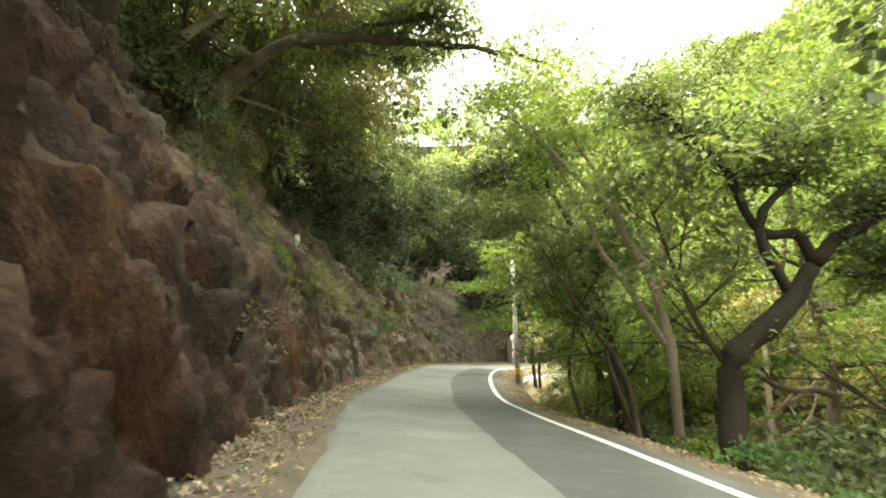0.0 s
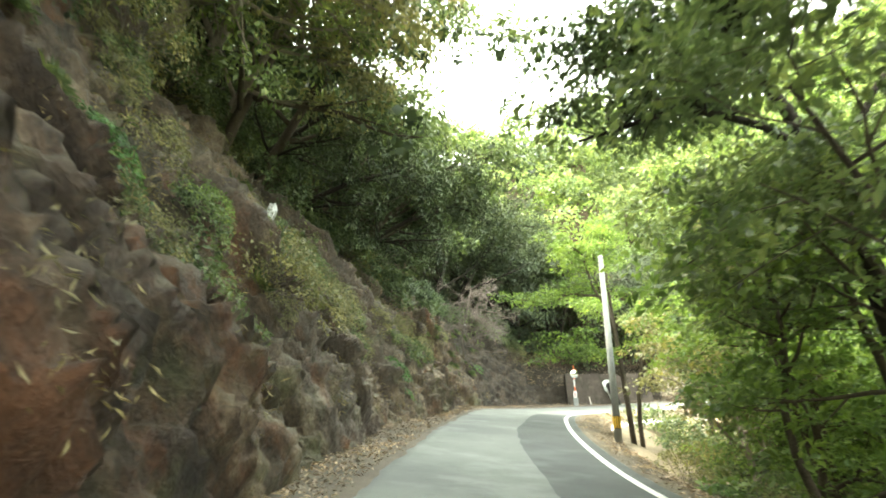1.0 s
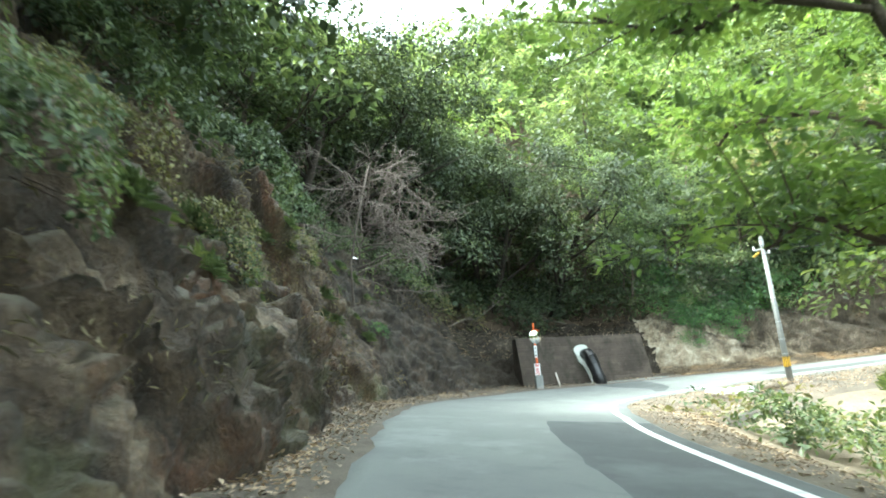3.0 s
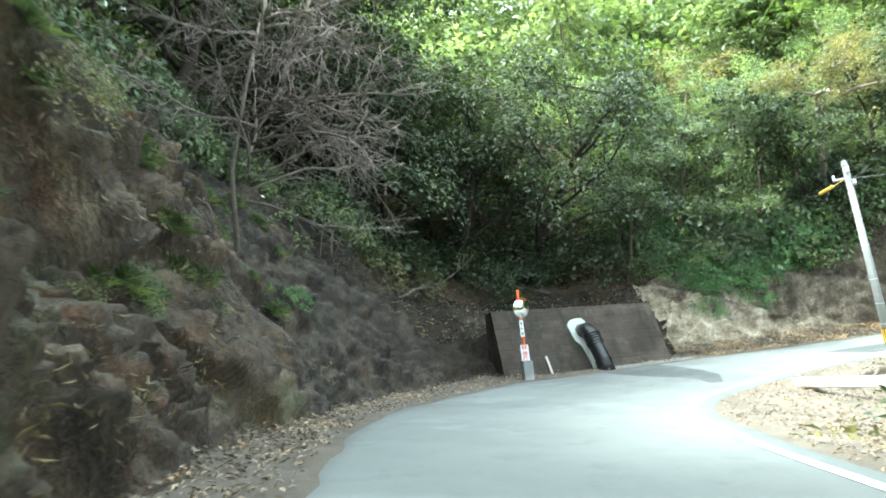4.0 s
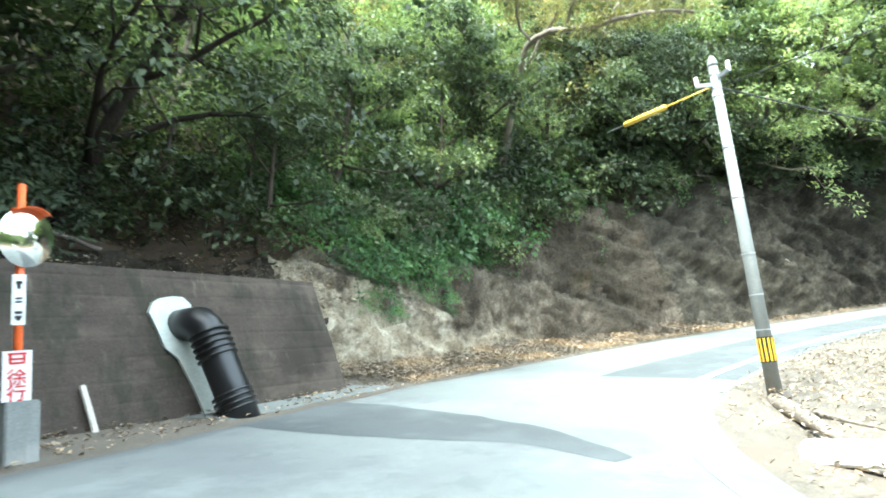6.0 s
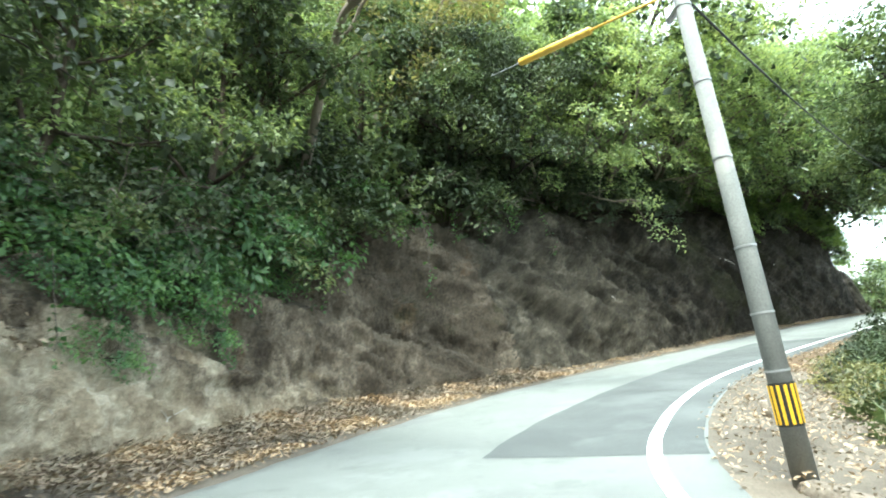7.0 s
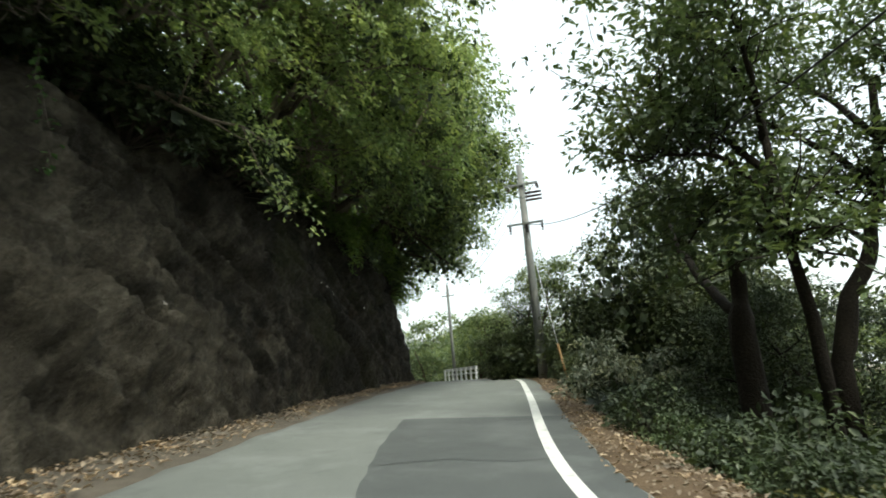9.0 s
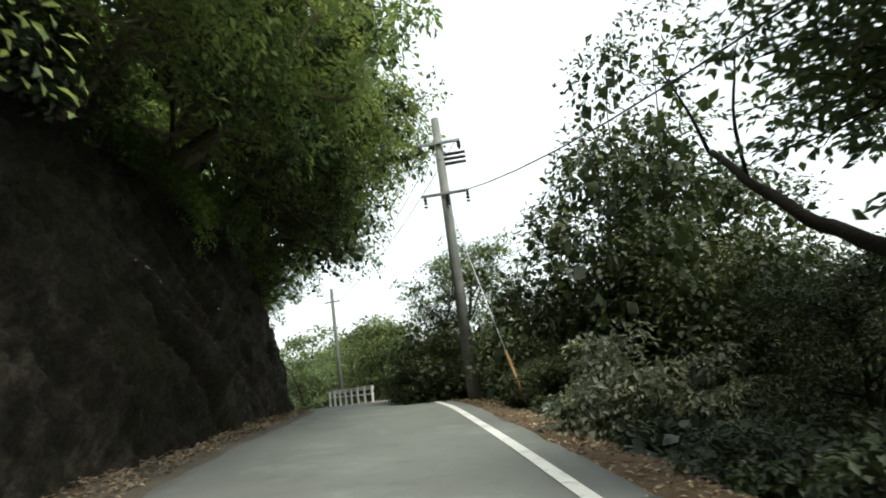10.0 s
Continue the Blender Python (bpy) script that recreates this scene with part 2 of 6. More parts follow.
TWIG = grainy("bare_grey_twig", (0.10, 0.082, 0.07), (0.23, 0.195, 0.17), 4.0, 0.95, 30, 0.4, 0.01)
STICK = grainy("bleached_stick", (0.36, 0.33, 0.29), (0.58, 0.54, 0.48), 5.0, 0.9, 40, 0.3, 0.005)
# leaf tone darkened to put the shade inside the crowns into the colour
SHADE_TONED = leafy("inner_leaf_shade_toned", [(0.0, (0.03, 0.048, 0.02)), (0.5, (0.045, 0.068, 0.03)), (1.0, (0.065, 0.092, 0.042))], 0.3, 0.6)
IVY = leafy("dull_ivy_leaf", [(0.0, (0.035, 0.054, 0.038)), (0.5, (0.058, 0.08, 0.06)), (1.0, (0.10, 0.127, 0.098))], 0.2, 0.45)
STRAW = leafy("dry_straw_grass", [(0.0, (0.13, 0.115, 0.06)), (0.5, (0.22, 0.195, 0.105)), (1.0, (0.34, 0.30, 0.18))], 0.25, 0.8)
DRY = leafy("dry_fallen_leaf", [(0.0, (0.13, 0.09, 0.06)), (0.4, (0.26, 0.195, 0.135)), (0.75, (0.38, 0.305, 0.22)), (1.0, (0.55, 0.47, 0.37))], 0.1, 0.8)
LIME = leafy("fresh_lime_leaf", [(0.0, (0.085, 0.148, 0.036)), (0.5, (0.14, 0.225, 0.06)), (1.0, (0.215, 0.30, 0.095))], 0.5)
SPRING = leafy("spring_green_leaf", [(0.0, (0.18, 0.25, 0.10)), (0.5, (0.28, 0.37, 0.165)), (1.0, (0.42, 0.50, 0.26))], 0.55)
MID = leafy("mid_green_leaf", [(0.0, (0.065, 0.10, 0.040)), (0.5, (0.12, 0.168, 0.070)), (1.0, (0.20, 0.25, 0.115))], 0.45)
DARK = leafy("dark_evergreen_leaf", [(0.0, (0.048, 0.08, 0.034)), (0.6, (0.09, 0.135, 0.057)), (1.0, (0.16, 0.205, 0.095))], 0.38, 0.4)
FRESH = leafy("fresh_green_leaf", [(0.0, (0.085, 0.13, 0.042)), (0.5, (0.155, 0.215, 0.075)), (1.0, (0.25, 0.31, 0.125))], 0.5)
OLIVE = leafy("olive_leaf", [(0.0, (0.10, 0.105, 0.045)), (0.5, (0.18, 0.185, 0.08)), (1.0, (0.30, 0.29, 0.14))], 0.4)
PALE_GREEN = leafy("pale_young_leaf", [(0.0, (0.13, 0.20, 0.075)), (0.5, (0.21, 0.31, 0.13)), (1.0, (0.34, 0.42, 0.21))], 0.45)
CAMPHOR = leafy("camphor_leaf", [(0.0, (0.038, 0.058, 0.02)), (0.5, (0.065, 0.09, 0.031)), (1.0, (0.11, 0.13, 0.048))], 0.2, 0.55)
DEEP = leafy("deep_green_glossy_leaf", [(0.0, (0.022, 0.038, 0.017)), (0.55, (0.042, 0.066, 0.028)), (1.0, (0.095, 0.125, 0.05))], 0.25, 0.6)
TIPPED = leafy("white_tipped_leaf", [(0.0, (0.06, 0.085, 0.045)), (0.6, (0.13, 0.16, 0.09)), (0.8, (0.3, 0.33, 0.25)), (1.0, (0.55, 0.56, 0.48))], 0.3)
FERN = leafy("fern_green_leaf", [(0.0, (0.05, 0.12, 0.04)), (0.6, (0.09, 0.19, 0.065)), (1.0, (0.17, 0.28, 0.11))], 0.45)


def blotched(m, colour, scale, start, share, stretch=None):
    """A second, sparser layer of stains over a finished material."""
    t = m.node_tree
    p = t.nodes["Principled BSDF"]
    old = p.inputs["Base Color"].links[0].from_socket
    n = noise_tex(t, scale, 6, 0.68, stretch)
    k = ramp(t, n.outputs["Fac"], [(start, (0, 0, 0)), (start + 0.12, (share, share, share))]).outputs[0]
    t.links.new(mix(t, k, old, colour), p.inputs["Base Color"])


blotched(OLD_WALL, (0.17, 0.145, 0.118), 2.2, 0.6, 0.45, (2.2, 2.2, 0.35))
blotched(OLD_WALL, (0.11, 0.088, 0.07), 0.9, 0.48, 0.5, (0.6, 0.6, 1.4))
blotched(OLD_WALL, (0.02, 0.022, 0.014), 1.6, 0.5, 0.6, (1.5, 1.5, 0.3))
blotched(CONCRETE, (0.16, 0.165, 0.15), 2.0, 0.52, 0.5, (3, 3, 0.25))
blotched(OLD_ROAD, (0.25, 0.265, 0.253), 0.55, 0.53, 0.5)
blotched(OLD_ROAD, (0.11, 0.115, 0.112), 1.7, 0.56, 0.45)
blotched(NEW_ROAD, (0.15, 0.157, 0.155), 1.2, 0.55, 0.4)
blotched(PAINT, (0.25, 0.255, 0.25), 5.0, 0.58, 0.6)

# ---- the road's line: spine, offsets to its left (+) and right (-) ----
SPINE = [(1.0, -34, -2.0), (0.6, -20, -1.2), (0.25, -8.5, -0.5), (0, 0, 0), (-0.34, 4.5, 0.35), (-0.88, 9.07, 0.67), (-1.46, 13.8, 0.97),
         (-1.68, 18.56, 1.23), (-1.62, 23.0, 1.53), (-1.36, 29, 2.07), (-0.83, 34.57, 2.56), (-0.29, 37.86, 2.81), (0.58, 40.6, 2.95),
         (1.75, 43.2, 3.0), (3.6, 45.7, 3.05), (6.1, 47.5, 3.1), (9.3, 48.8, 3.24), (12.1, 49.3, 3.42), (14.84, 49.2, 3.5),
         (17.5, 48.5, 3.63), (20.2, 47.26, 3.8), (22.75, 45.7, 3.9), (25.5, 43.6, 4.05), (28.6, 41.1, 4.2), (31.8, 38.6, 4.35),
         (35.1, 36.1, 4.47), (39, 33.9, 4.52), (44, 32.0, 4.5), (51, 29.4, 4.35), (60, 25.5, 4.0), (72, 18, 3.2)]


def catmull(points, step):
    pts = [np.array(p, float) for p in points]
    pts = [2 * pts[0] - pts[1]] + pts + [2 * pts[-1] - pts[-2]]
    out = []
    for a, b, c, d in zip(pts, pts[1:], pts[2:], pts[3:]):
        for u in np.linspace(0, 1, 24, endpoint=False):
            out.append(0.5 * (2 * b + (c - a) * u + (2 * a - 5 * b + 4 * c - d) * u * u + (3 * b - a - 3 * c + d) * u ** 3))
    out = np.array(out)
    run = np.r_[0, np.cumsum(np.linalg.norm(np.diff(out[:, :2], axis=0), axis=1))]
    at = np.arange(0, run[-1], step)
    return at, np.stack([np.interp(at, run, out[:, k]) for k in range(3)], 1)


SS, SP = catmull(SPINE, 0.25)
for _ in range(2):
    SP = np.stack([np.convolve(np.pad(SP[:, k], 5, mode="edge"), np.ones(11) / 11, "valid") for k in range(3)], 1)
SS = SS - SS[np.argmin(SP[:, 0] ** 2 + SP[:, 1] ** 2)]
ST = np.gradient(SP[:, :2], axis=0)
ST = ST / np.linalg.norm(ST, axis=1)[:, None]


def keyed(keys):
    k = np.array(keys, float)
    return lambda s: np.interp(s, k[:, 0], k[:, 1])


HEM = keyed([(-30, 0.32), (52, 0.32), (57, 0.5), (75, 0.45), (90, 0.34), (120, 0.34)])   # asphalt beyond the white line
BANK = keyed([(-30, 0.035), (0, 0.044), (18, 0.087), (45, 0.087), (60, 0.08), (70, 0.06), (90, 0.03)])
LINE = keyed([(-30, -3.0), (6, -3.05), (15, -3.35), (40, -3.35), (44, -3.1), (47.7, -2.4), (50, -2.0), (55, -1.65), (60, -1.65), (65, -1.48), (90, -1.5), (120, -1.5)])
LEFT = keyed([(-30, 1.07), (27, 1.0), (32, 0.9), (36, 0.95), (40, 1.35), (42, 1.8), (45.5, 2.8), (49, 3.7), (50.8, 4.3), (52.5, 3.8), (55, 3.2), (58, 2.85), (65, 2.85), (78, 2.75), (84, 2.2), (88, 1.75), (95, 1.65), (120, 1.6)])
FOOT = keyed([(-30, 2.0), (6, 2.0), (20, 1.9), (26, 2.2), (31, 1.8), (36, 1.7), (41, 2.7), (44.5, 3.4), (47.5, 4.6), (49.5, 5.5), (51, 6.1), (55, 4.9), (57.5, 4.6), (60, 4.6), (63, 4.2), (68, 3.7), (80, 3.25), (84, 2.75), (88, 2.2), (95, 2.1), (120, 2.2)])


def at(s, off=0.0, up=0.0, flat=False):
    """A place by the run along the road and the way to its left; it lies on the banked road plane, or on the spine's level if flat."""
    x, y, z = (np.interp(s, SS, SP[:, k]) for k in range(3))
    tx, ty = np.interp(s, SS, ST[:, 0]), np.interp(s, SS, ST[:, 1])
    n = math.hypot(tx, ty)
    z = z + (0 if flat else BANK(s) * off) + up
    return Vector((x - ty / n * off, y + tx / n * off, z))


def heading(s):
    return math.atan2(np.interp(s, SS, ST[:, 1]), np.interp(s, SS, ST[:, 0]))


# ---- mesh helpers ----
def fbm(p, octaves=4):
    return noise.fractal(p, 1.0, 2.1, octaves, noise_basis="PERLIN_ORIGINAL")


def mesh_of(name, verts, faces, mat, smooth=False):
    me = bpy.data.meshes.new(name)
    me.from_pydata([tuple(v) for v in verts], [], faces)
    if mat:
        me.materials.append(mat)
    if smooth:
        me.polygons.foreach_set("use_smooth", [True] * len(me.polygons))
    me.update()
    return me


def part(name, data, mat, parent, label=""):
    """data: a bmesh, or a mesh; one mesh object under its thing."""
    if isinstance(data, bmesh.types.BMesh):
        me = bpy.data.meshes.new(name)
        bmesh.ops.recalc_face_normals(data, faces=data.faces)
        data.to_mesh(me)
        data.free()
        me.materials.append(mat)
    else:
        me = data
    ob = new(name, me)
    ob.parent = parent
    return tagged(ob, label)


def empty(name, m, label, category, group=""):
    ob = new(name)
    ob.empty_display_size = 0.2
    ob.matrix_world = m
    return tagged(ob, label, category, group)


def grid_mesh(name, rows, mat, smooth=True, flip=False):
    h, w = len(rows), len(rows[0])
    faces = []
    for a in range(h - 1):
        for b in range(w - 1):
            q = (a * w + b, a * w + b + 1, (a + 1) * w + b + 1, (a + 1) * w + b)
            faces.append(q[::-1] if flip else q)
    return mesh_of(name, [v for r in rows for v in r], faces, mat, smooth)


def box(bm, size, m=Matrix(), bevel=0.0):
    made = bmesh.ops.create_cube(bm, size=1.0, matrix=m @ Matrix.Diagonal((*size, 1)))
    if bevel:
        edges = list({e for v in made["verts"] for e in v.link_edges})
        bmesh.ops.bevel(bm, geom=edges, offset=bevel, segments=2, affect="EDGES", clamp_overlap=True)


def tube_data(lines, sides=6):
    """lines: lists of (point, radius); verts and faces of round tubes."""
    verts, faces = [], []
    for line in lines:
        pts = [Vector(p) for p, _ in line]
        base = len(verts)
        for k, (p, r) in enumerate(line):
            d = (pts[min(k + 1, len(pts) - 1)] - pts[max(k - 1, 0)])
            d = d.normalized() if d.length > 1e-6 else Vector((0, 0, 1))
            u = d.cross(Vector((0.31, 0.17, 0.94)))
            u = (u if u.length > 1e-3 else d.cross(Vector((1, 0, 0)))).normalized()
            v = d.cross(u)
            for j in range(sides):
                a = 2 * math.pi * j / sides
                verts.append(pts[k] + (u * math.cos(a) + v * math.sin(a)) * r)
        for k in range(len(line) - 1):
            for j in range(sides):
                j2 = (j + 1) % sides
                faces.append((base + k * sides + j, base + k * sides + j2, base + (k + 1) * sides + j2, base + (k + 1) * sides + j))
        faces.append(tuple(base + j for j in range(sides))[::-1])
        faces.append(tuple(base + (len(line) - 1) * sides + j for j in range(sides)))
    return verts, faces


def tubes(name, lines, mat, sides=6):
    return mesh_of(name, *tube_data(lines, sides), mat, True)


def leaf_mesh(name, centres, size, mat, rng, wide=0.5, droop=0.3, flat=0.35, spread=0.35):
    """Many small folded leaves, one island each. flat: how level the blades lie."""
    c = np.asarray(centres, float)
    n = len(c)
    az = rng.uniform(0, 2 * np.pi, n)
    d = np.stack([np.cos(az), np.sin(az), rng.normal(-droop, 0.35, n)], 1)
    d /= np.linalg.norm(d, axis=1)[:, None]
    up = rng.normal(0, 1 - flat, (n, 3)) + np.array([0, 0, 1.0])
    side = np.cross(d, up)
    side /= np.linalg.norm(side, axis=1)[:, None] + 1e-9
    top = np.cross(side, d)
    ln = (size * rng.uniform(1 - spread, 1 + spread, n))[:, None]
    v = np.empty((n, 4, 3))
    v[:, 0] = c
    v[:, 1] = c + d * ln * 0.5 + side * ln * wide * 0.5 + top * ln * 0.08
    v[:, 2] = c + d * ln - top * ln * 0.12
    v[:, 3] = c + d * ln * 0.5 - side * ln * wide * 0.5 + top * ln * 0.08
    me = bpy.data.meshes.new(name)
    me.vertices.add(4 * n)
    me.vertices.foreach_set("co", v.ravel())
    i = np.arange(n)[:, None] * 4
    tri = np.concatenate([i + [0, 1, 2], i + [0, 2, 3]], 1).ravel()
    me.loops.add(6 * n)
    me.loops.foreach_set("vertex_index", tri.astype(np.int32))
    me.polygons.add(2 * n)
    me.polygons.foreach_set("loop_start", np.arange(0, 6 * n, 3, dtype=np.int32))
    me.materials.append(mat)
    me.update(calc_edges=True)
    return me


# ---- large structure: road, cliff, ground ----
S_ALL = np.arange(-32, 118, 0.5)
ACROSS = [0.0, 0.004] + [k / 12 for k in range(1, 12)] + [0.996, 1.0]
rows = []
for s in S_ALL:
    a, b = LEFT(s) + 0.10 * fbm(Vector((s * 0.7, 3, 0))), LINE(s) - HEM(s) - 0.06 + 0.03 * fbm(Vector((s * 0.8, 9, 0)))
    rows.append([at(s, a + (b - a) * f, -0.10 if f in (0.0, 1.0) else 0.0) for f in ACROSS])
road = tagged(new("road", grid_mesh("road", rows, OLD_ROAD, flip=True)), "pale worn asphalt mountain road, banked in the bend", "road", kind="structure")


def strip(name, s0, s1, a, b, mat, up, label, step=0.4, columns=6):
    rr = []
    for s in np.arange(s0, s1 + 0.01, step):
        rr.append([at(s, a(s) + (b(s) - a(s)) * k / columns, up) for k in range(columns + 1)])
    return tagged(new(name, grid_mesh(name, rr, mat, flip=True)), label, "road", kind="structure")


PATCH_1 = keyed([(-30, -1.3), (5, -1.38), (8, -1.42), (13, -1.68), (20, -1.85), (25, -1.68), (30, -1.6), (33, -1.8), (36, -1.85), (39.3, -1.88)])
PATCH_2 = keyed([(58, 0.14), (61, 0.13), (65, 0.15), (68, 0.45), (72, 0.75)])
strip("road_patch", -31, 39.3, lambda s: PATCH_1(s) + 0.06 * fbm(Vector((s * 1.3, 1, 1))), lambda s: LINE(s) - HEM(s) - 0.02, NEW_ROAD, 0.004, "darker newer asphalt strip along the road's edge")
strip("road_patch", 58, 72.6, lambda s: PATCH_2(s) + 0.06 * fbm(Vector((s * 1.3, 4, 1))), lambda s: LINE(s) - HEM(s) - 0.02, NEW_ROAD, 0.004, "grey asphalt repair patch on the road")
NEAR_EDGE = keyed([(-1.25, 52.2), (-1.1, 52.0), (-0.25, 52.7), (0.95, 52.75), (2.2, 52.9), (3.6, 53.2)])
FAR_EDGE = keyed([(-1.25, 52.25), (-1.1, 52.55), (-0.4, 53.5), (0.6, 54.1), (2.0, 54.6), (3.6, 54.9)])
rows = []
for o in np.arange(-1.25, 3.61, 0.15):
    a, b = NEAR_EDGE(o) + 0.05 * fbm(Vector((o * 2, 7, 3))), FAR_EDGE(o) + 0.06 * fbm(Vector((o * 2, 2, 8)))
    rows.append([at(a + (b - a) * k / 6, o, 0.004) for k in range(7)])
tagged(new("road_patch", grid_mesh("road_patch", rows, NEW_ROAD)), "grey asphalt repair patch before the retaining wall", "road", kind="structure")
strip("road_line", -31, 117, lambda s: LINE(s) + 0.075, lambda s: LINE(s) - 0.075, PAINT, 0.009, "worn white edge line painted on the asphalt", 0.3, 2)

# the cliff: a face that leans back, with ribs and ledges, and the wooded slope above it
SLOPE = keyed([(-30, 58), (20, 58), (36, 60), (43, 62), (48.5, 58), (50, 50), (51.5, 40), (55, 40), (57, 60), (66, 72), (80, 76), (90, 79), (120, 75)])
TALL = keyed([(-30, 8.5), (8, 8.0), (25, 6.5), (36, 5.0), (42, 5.3), (46.5, 5.6), (48.2, 5.0), (49.4, 3.9), (50.3, 3.0), (51.2, 2.7), (52, 2.7), (56, 2.4), (58, 2.9), (62, 3.9), (66, 4.7), (70, 5.1), (78, 5.2), (84, 4.8), (90, 4.7), (120, 4.7)])
BACK = keyed([(-30, 36), (45, 38), (57, 44), (70, 46), (120, 42)])
TURN_END = 84.0
FORM = keyed([(-30, 1), (36, 1), (42, 0.75), (45, 0.5), (50, 0.4), (57, 0.4), (62, 0.5), (80, 0.5), (92, 0.35), (120, 0.3)])
FINE = keyed([(-30, 1), (56, 1), (64, 0.5), (120, 0.45)])
RIBS = keyed([(-30, 1), (40, 1), (48, 0.4), (57, 0.15), (120, 0.15)])


def saw(x):
    f = x - math.floor(x)
    return f / 0.2 if f < 0.2 else (1 - (f - 0.2) / 0.8) ** 0.8


def block(x, y, bend, salt):
    """Broken rock: every cell of an uneven net stands out by its own amount and tilts its own way."""
    g = Vector((x + 0.5 * bend, y + 0.35 * noise.noise(Vector((x * 1.3, y * 1.3, salt))), salt))
    c = noise.voronoi(g)[1][0]
    h = math.sin(c.x * 12.99 + c.y * 78.23 + salt) * 43758.5
    h -= math.floor(h)
    return h + (g.x - c.x) * (0.2 + 0.9 * h) - (g.y - c.y) * 0.2


def cliff_point(s, u, rough=True):
    """u: metres up along the face from its foot; past the face the slope eases."""
    f = at(s, FOOT(s))
    h = heading(min(s, TURN_END))
    out = Vector((-math.sin(h), math.cos(h), 0))
    a, tall = radians(SLOPE(s)), TALL(s)
    face = tall / math.sin(a)
    b = radians(BACK(s))
    if u <= face:
        p = f + out * (u * math.cos(a)) + Vector((0, 0, u * math.sin(a) - 0.15))
    else:
        p = f + out * (face * math.cos(a) + (u - face) * math.cos(b)) + Vector((0, 0, tall + (u - face) * math.sin(b) - 0.15))
    if rough:
        q = s + 1.05 * u
        w = 0.7 * fbm(Vector((q * 0.22, u * 0.16, 4)), 3)
        rib = saw(q / 1.9 + w) * (0.6 + 0.8 * fbm(Vector((q * 0.3, u * 0.14, 9)), 2))
        big = fbm(Vector((q * 0.17, u * 0.15, 7)), 3)
        small = fbm(p * 1.6, 5)
        k = min(1, 0.3 + u * 0.5)
        hollow = max(0.0, fbm(Vector((q * 0.6, u * 0.17, 21)), 3) - 0.08)
        form = FORM(s)
        lip = saw(q / 0.72 + 1.7 * w + 0.3) * (0.5 + 0.9 * fbm(Vector((q * 0.7, u * 0.3, 15)), 2))
        rib, lip = rib * RIBS(s), lip * RIBS(s)
        d = k * form * (0.7 * rib + 0.22 * lip + 0.45 * big - 1.4 * hollow) + FINE(s) * (0.2 * small + 0.12 * fbm(p * 4.5, 3))
        d += k * form * (0.5 * block(q * 0.75, u * 0.36, w, 0) + 0.28 * block(q * 1.9, u * 1.0, 2 * w, 40) + 0.09 * block(q * 4.6, u * 3.2, 4 * w, 80))
        along = Vector((math.cos(h), math.sin(h), 0.9))   # crests lean over the gully below them
        p = p + (out * -math.sin(a) + Vector((0, 0, math.cos(a)))) * d - along * (k * form * (0.2 * max(0.0, rib) + 0.08 * max(0.0, lip)))
    return p


def cliff_piece(name, s0, s1, step, mat, label, up=66):
    rr = [[cliff_point(s, f * (face_len(s) + 0.6)) for f in np.linspace(0, 1, up)] for s in np.arange(s0, s1 + step * 1.5, step)]
    return tagged(new(name, grid_mesh(name, rr, mat)), label, "cliff", kind="structure")


def face_len(s):
    return TALL(s) / math.sin(radians(SLOPE(s)))


cliff_piece("cliff_face", -6, 8.4, 0.075, RED_ROCK, "dark damp red-brown rock cutting with rust stains", 104)
cliff_piece("cliff_face", 44.4, 50, 0.075, DARK_ROCK, "smooth dark brown rock slope before the retaining wall", 104)
cliff_piece("cliff_face", 8.4, 15.3, 0.075, BROWN_ROCK, "damp brown rock cutting with dark clefts", 104)
cliff_piece("cliff_face", 15.3, 44.4, 0.075, ROCK, "brown weathered rock cutting with slanting ribs and rust stains", 104)
cliff_piece("bank_face", 50, 56.5, 0.2, BANK_ROCK, "dark earthen gully slope above the retaining wall")
cliff_piece("bank_face", 56.5, 66.0, 0.1, MIXED_ROCK, "earth bank, pale low down beside the wall, darker higher up and further on", 80)
cliff_piece("bank_face", 66.0, 116, 0.12, SHADE_TONED_BANK, "grey-brown steep roadside bank, darkened for the shade of the overhanging trees")
for s0, s1, mat, label in ((-32, 45.6, UNDERGROWTH, "steep wooded hillside floor above the cutting"), (45.6, 57.6, SOIL, "dark brown gully floor behind the wall"), (57.6, 116, UNDERGROWTH, "steep wooded hillside floor above the bank")):
    rows = [[cliff_point(s, face_len(s) + 0.4 + d) for d in [0, 0.6, 1.2, 2, 3, 4.5, 6, 8, 10, 13, 16, 20, 25, 30, 36, 43, 52]] for s in np.linspace(s0, s1, int((s1 - s0) / 0.8) + 1)]
    tagged(new("hillside", grid_mesh("hillside", rows, mat)), label, "ground", kind="structure")

# the ditch strip between asphalt and cliff
rows = []
for s in np.arange(-32, 117, 0.4):
    a, b = LEFT(s) - 0.35 + 0.15 * fbm(Vector((s * 0.9, 0, 8))), FOOT(s) + 0.7
    rows.append([at(s, a + (b - a) * k / 10, -0.02 if k == 0 else 0.012 + 0.10 * (k / 10) ** 2 + 0.03 * k / 10 * fbm(Vector((s, k, 2)))) for k in range(11)])
tagged(new("roadside_strip", grid_mesh("roadside_strip", rows, EARTH)), "brown soil strip below the rock face", "ground", kind="structure")

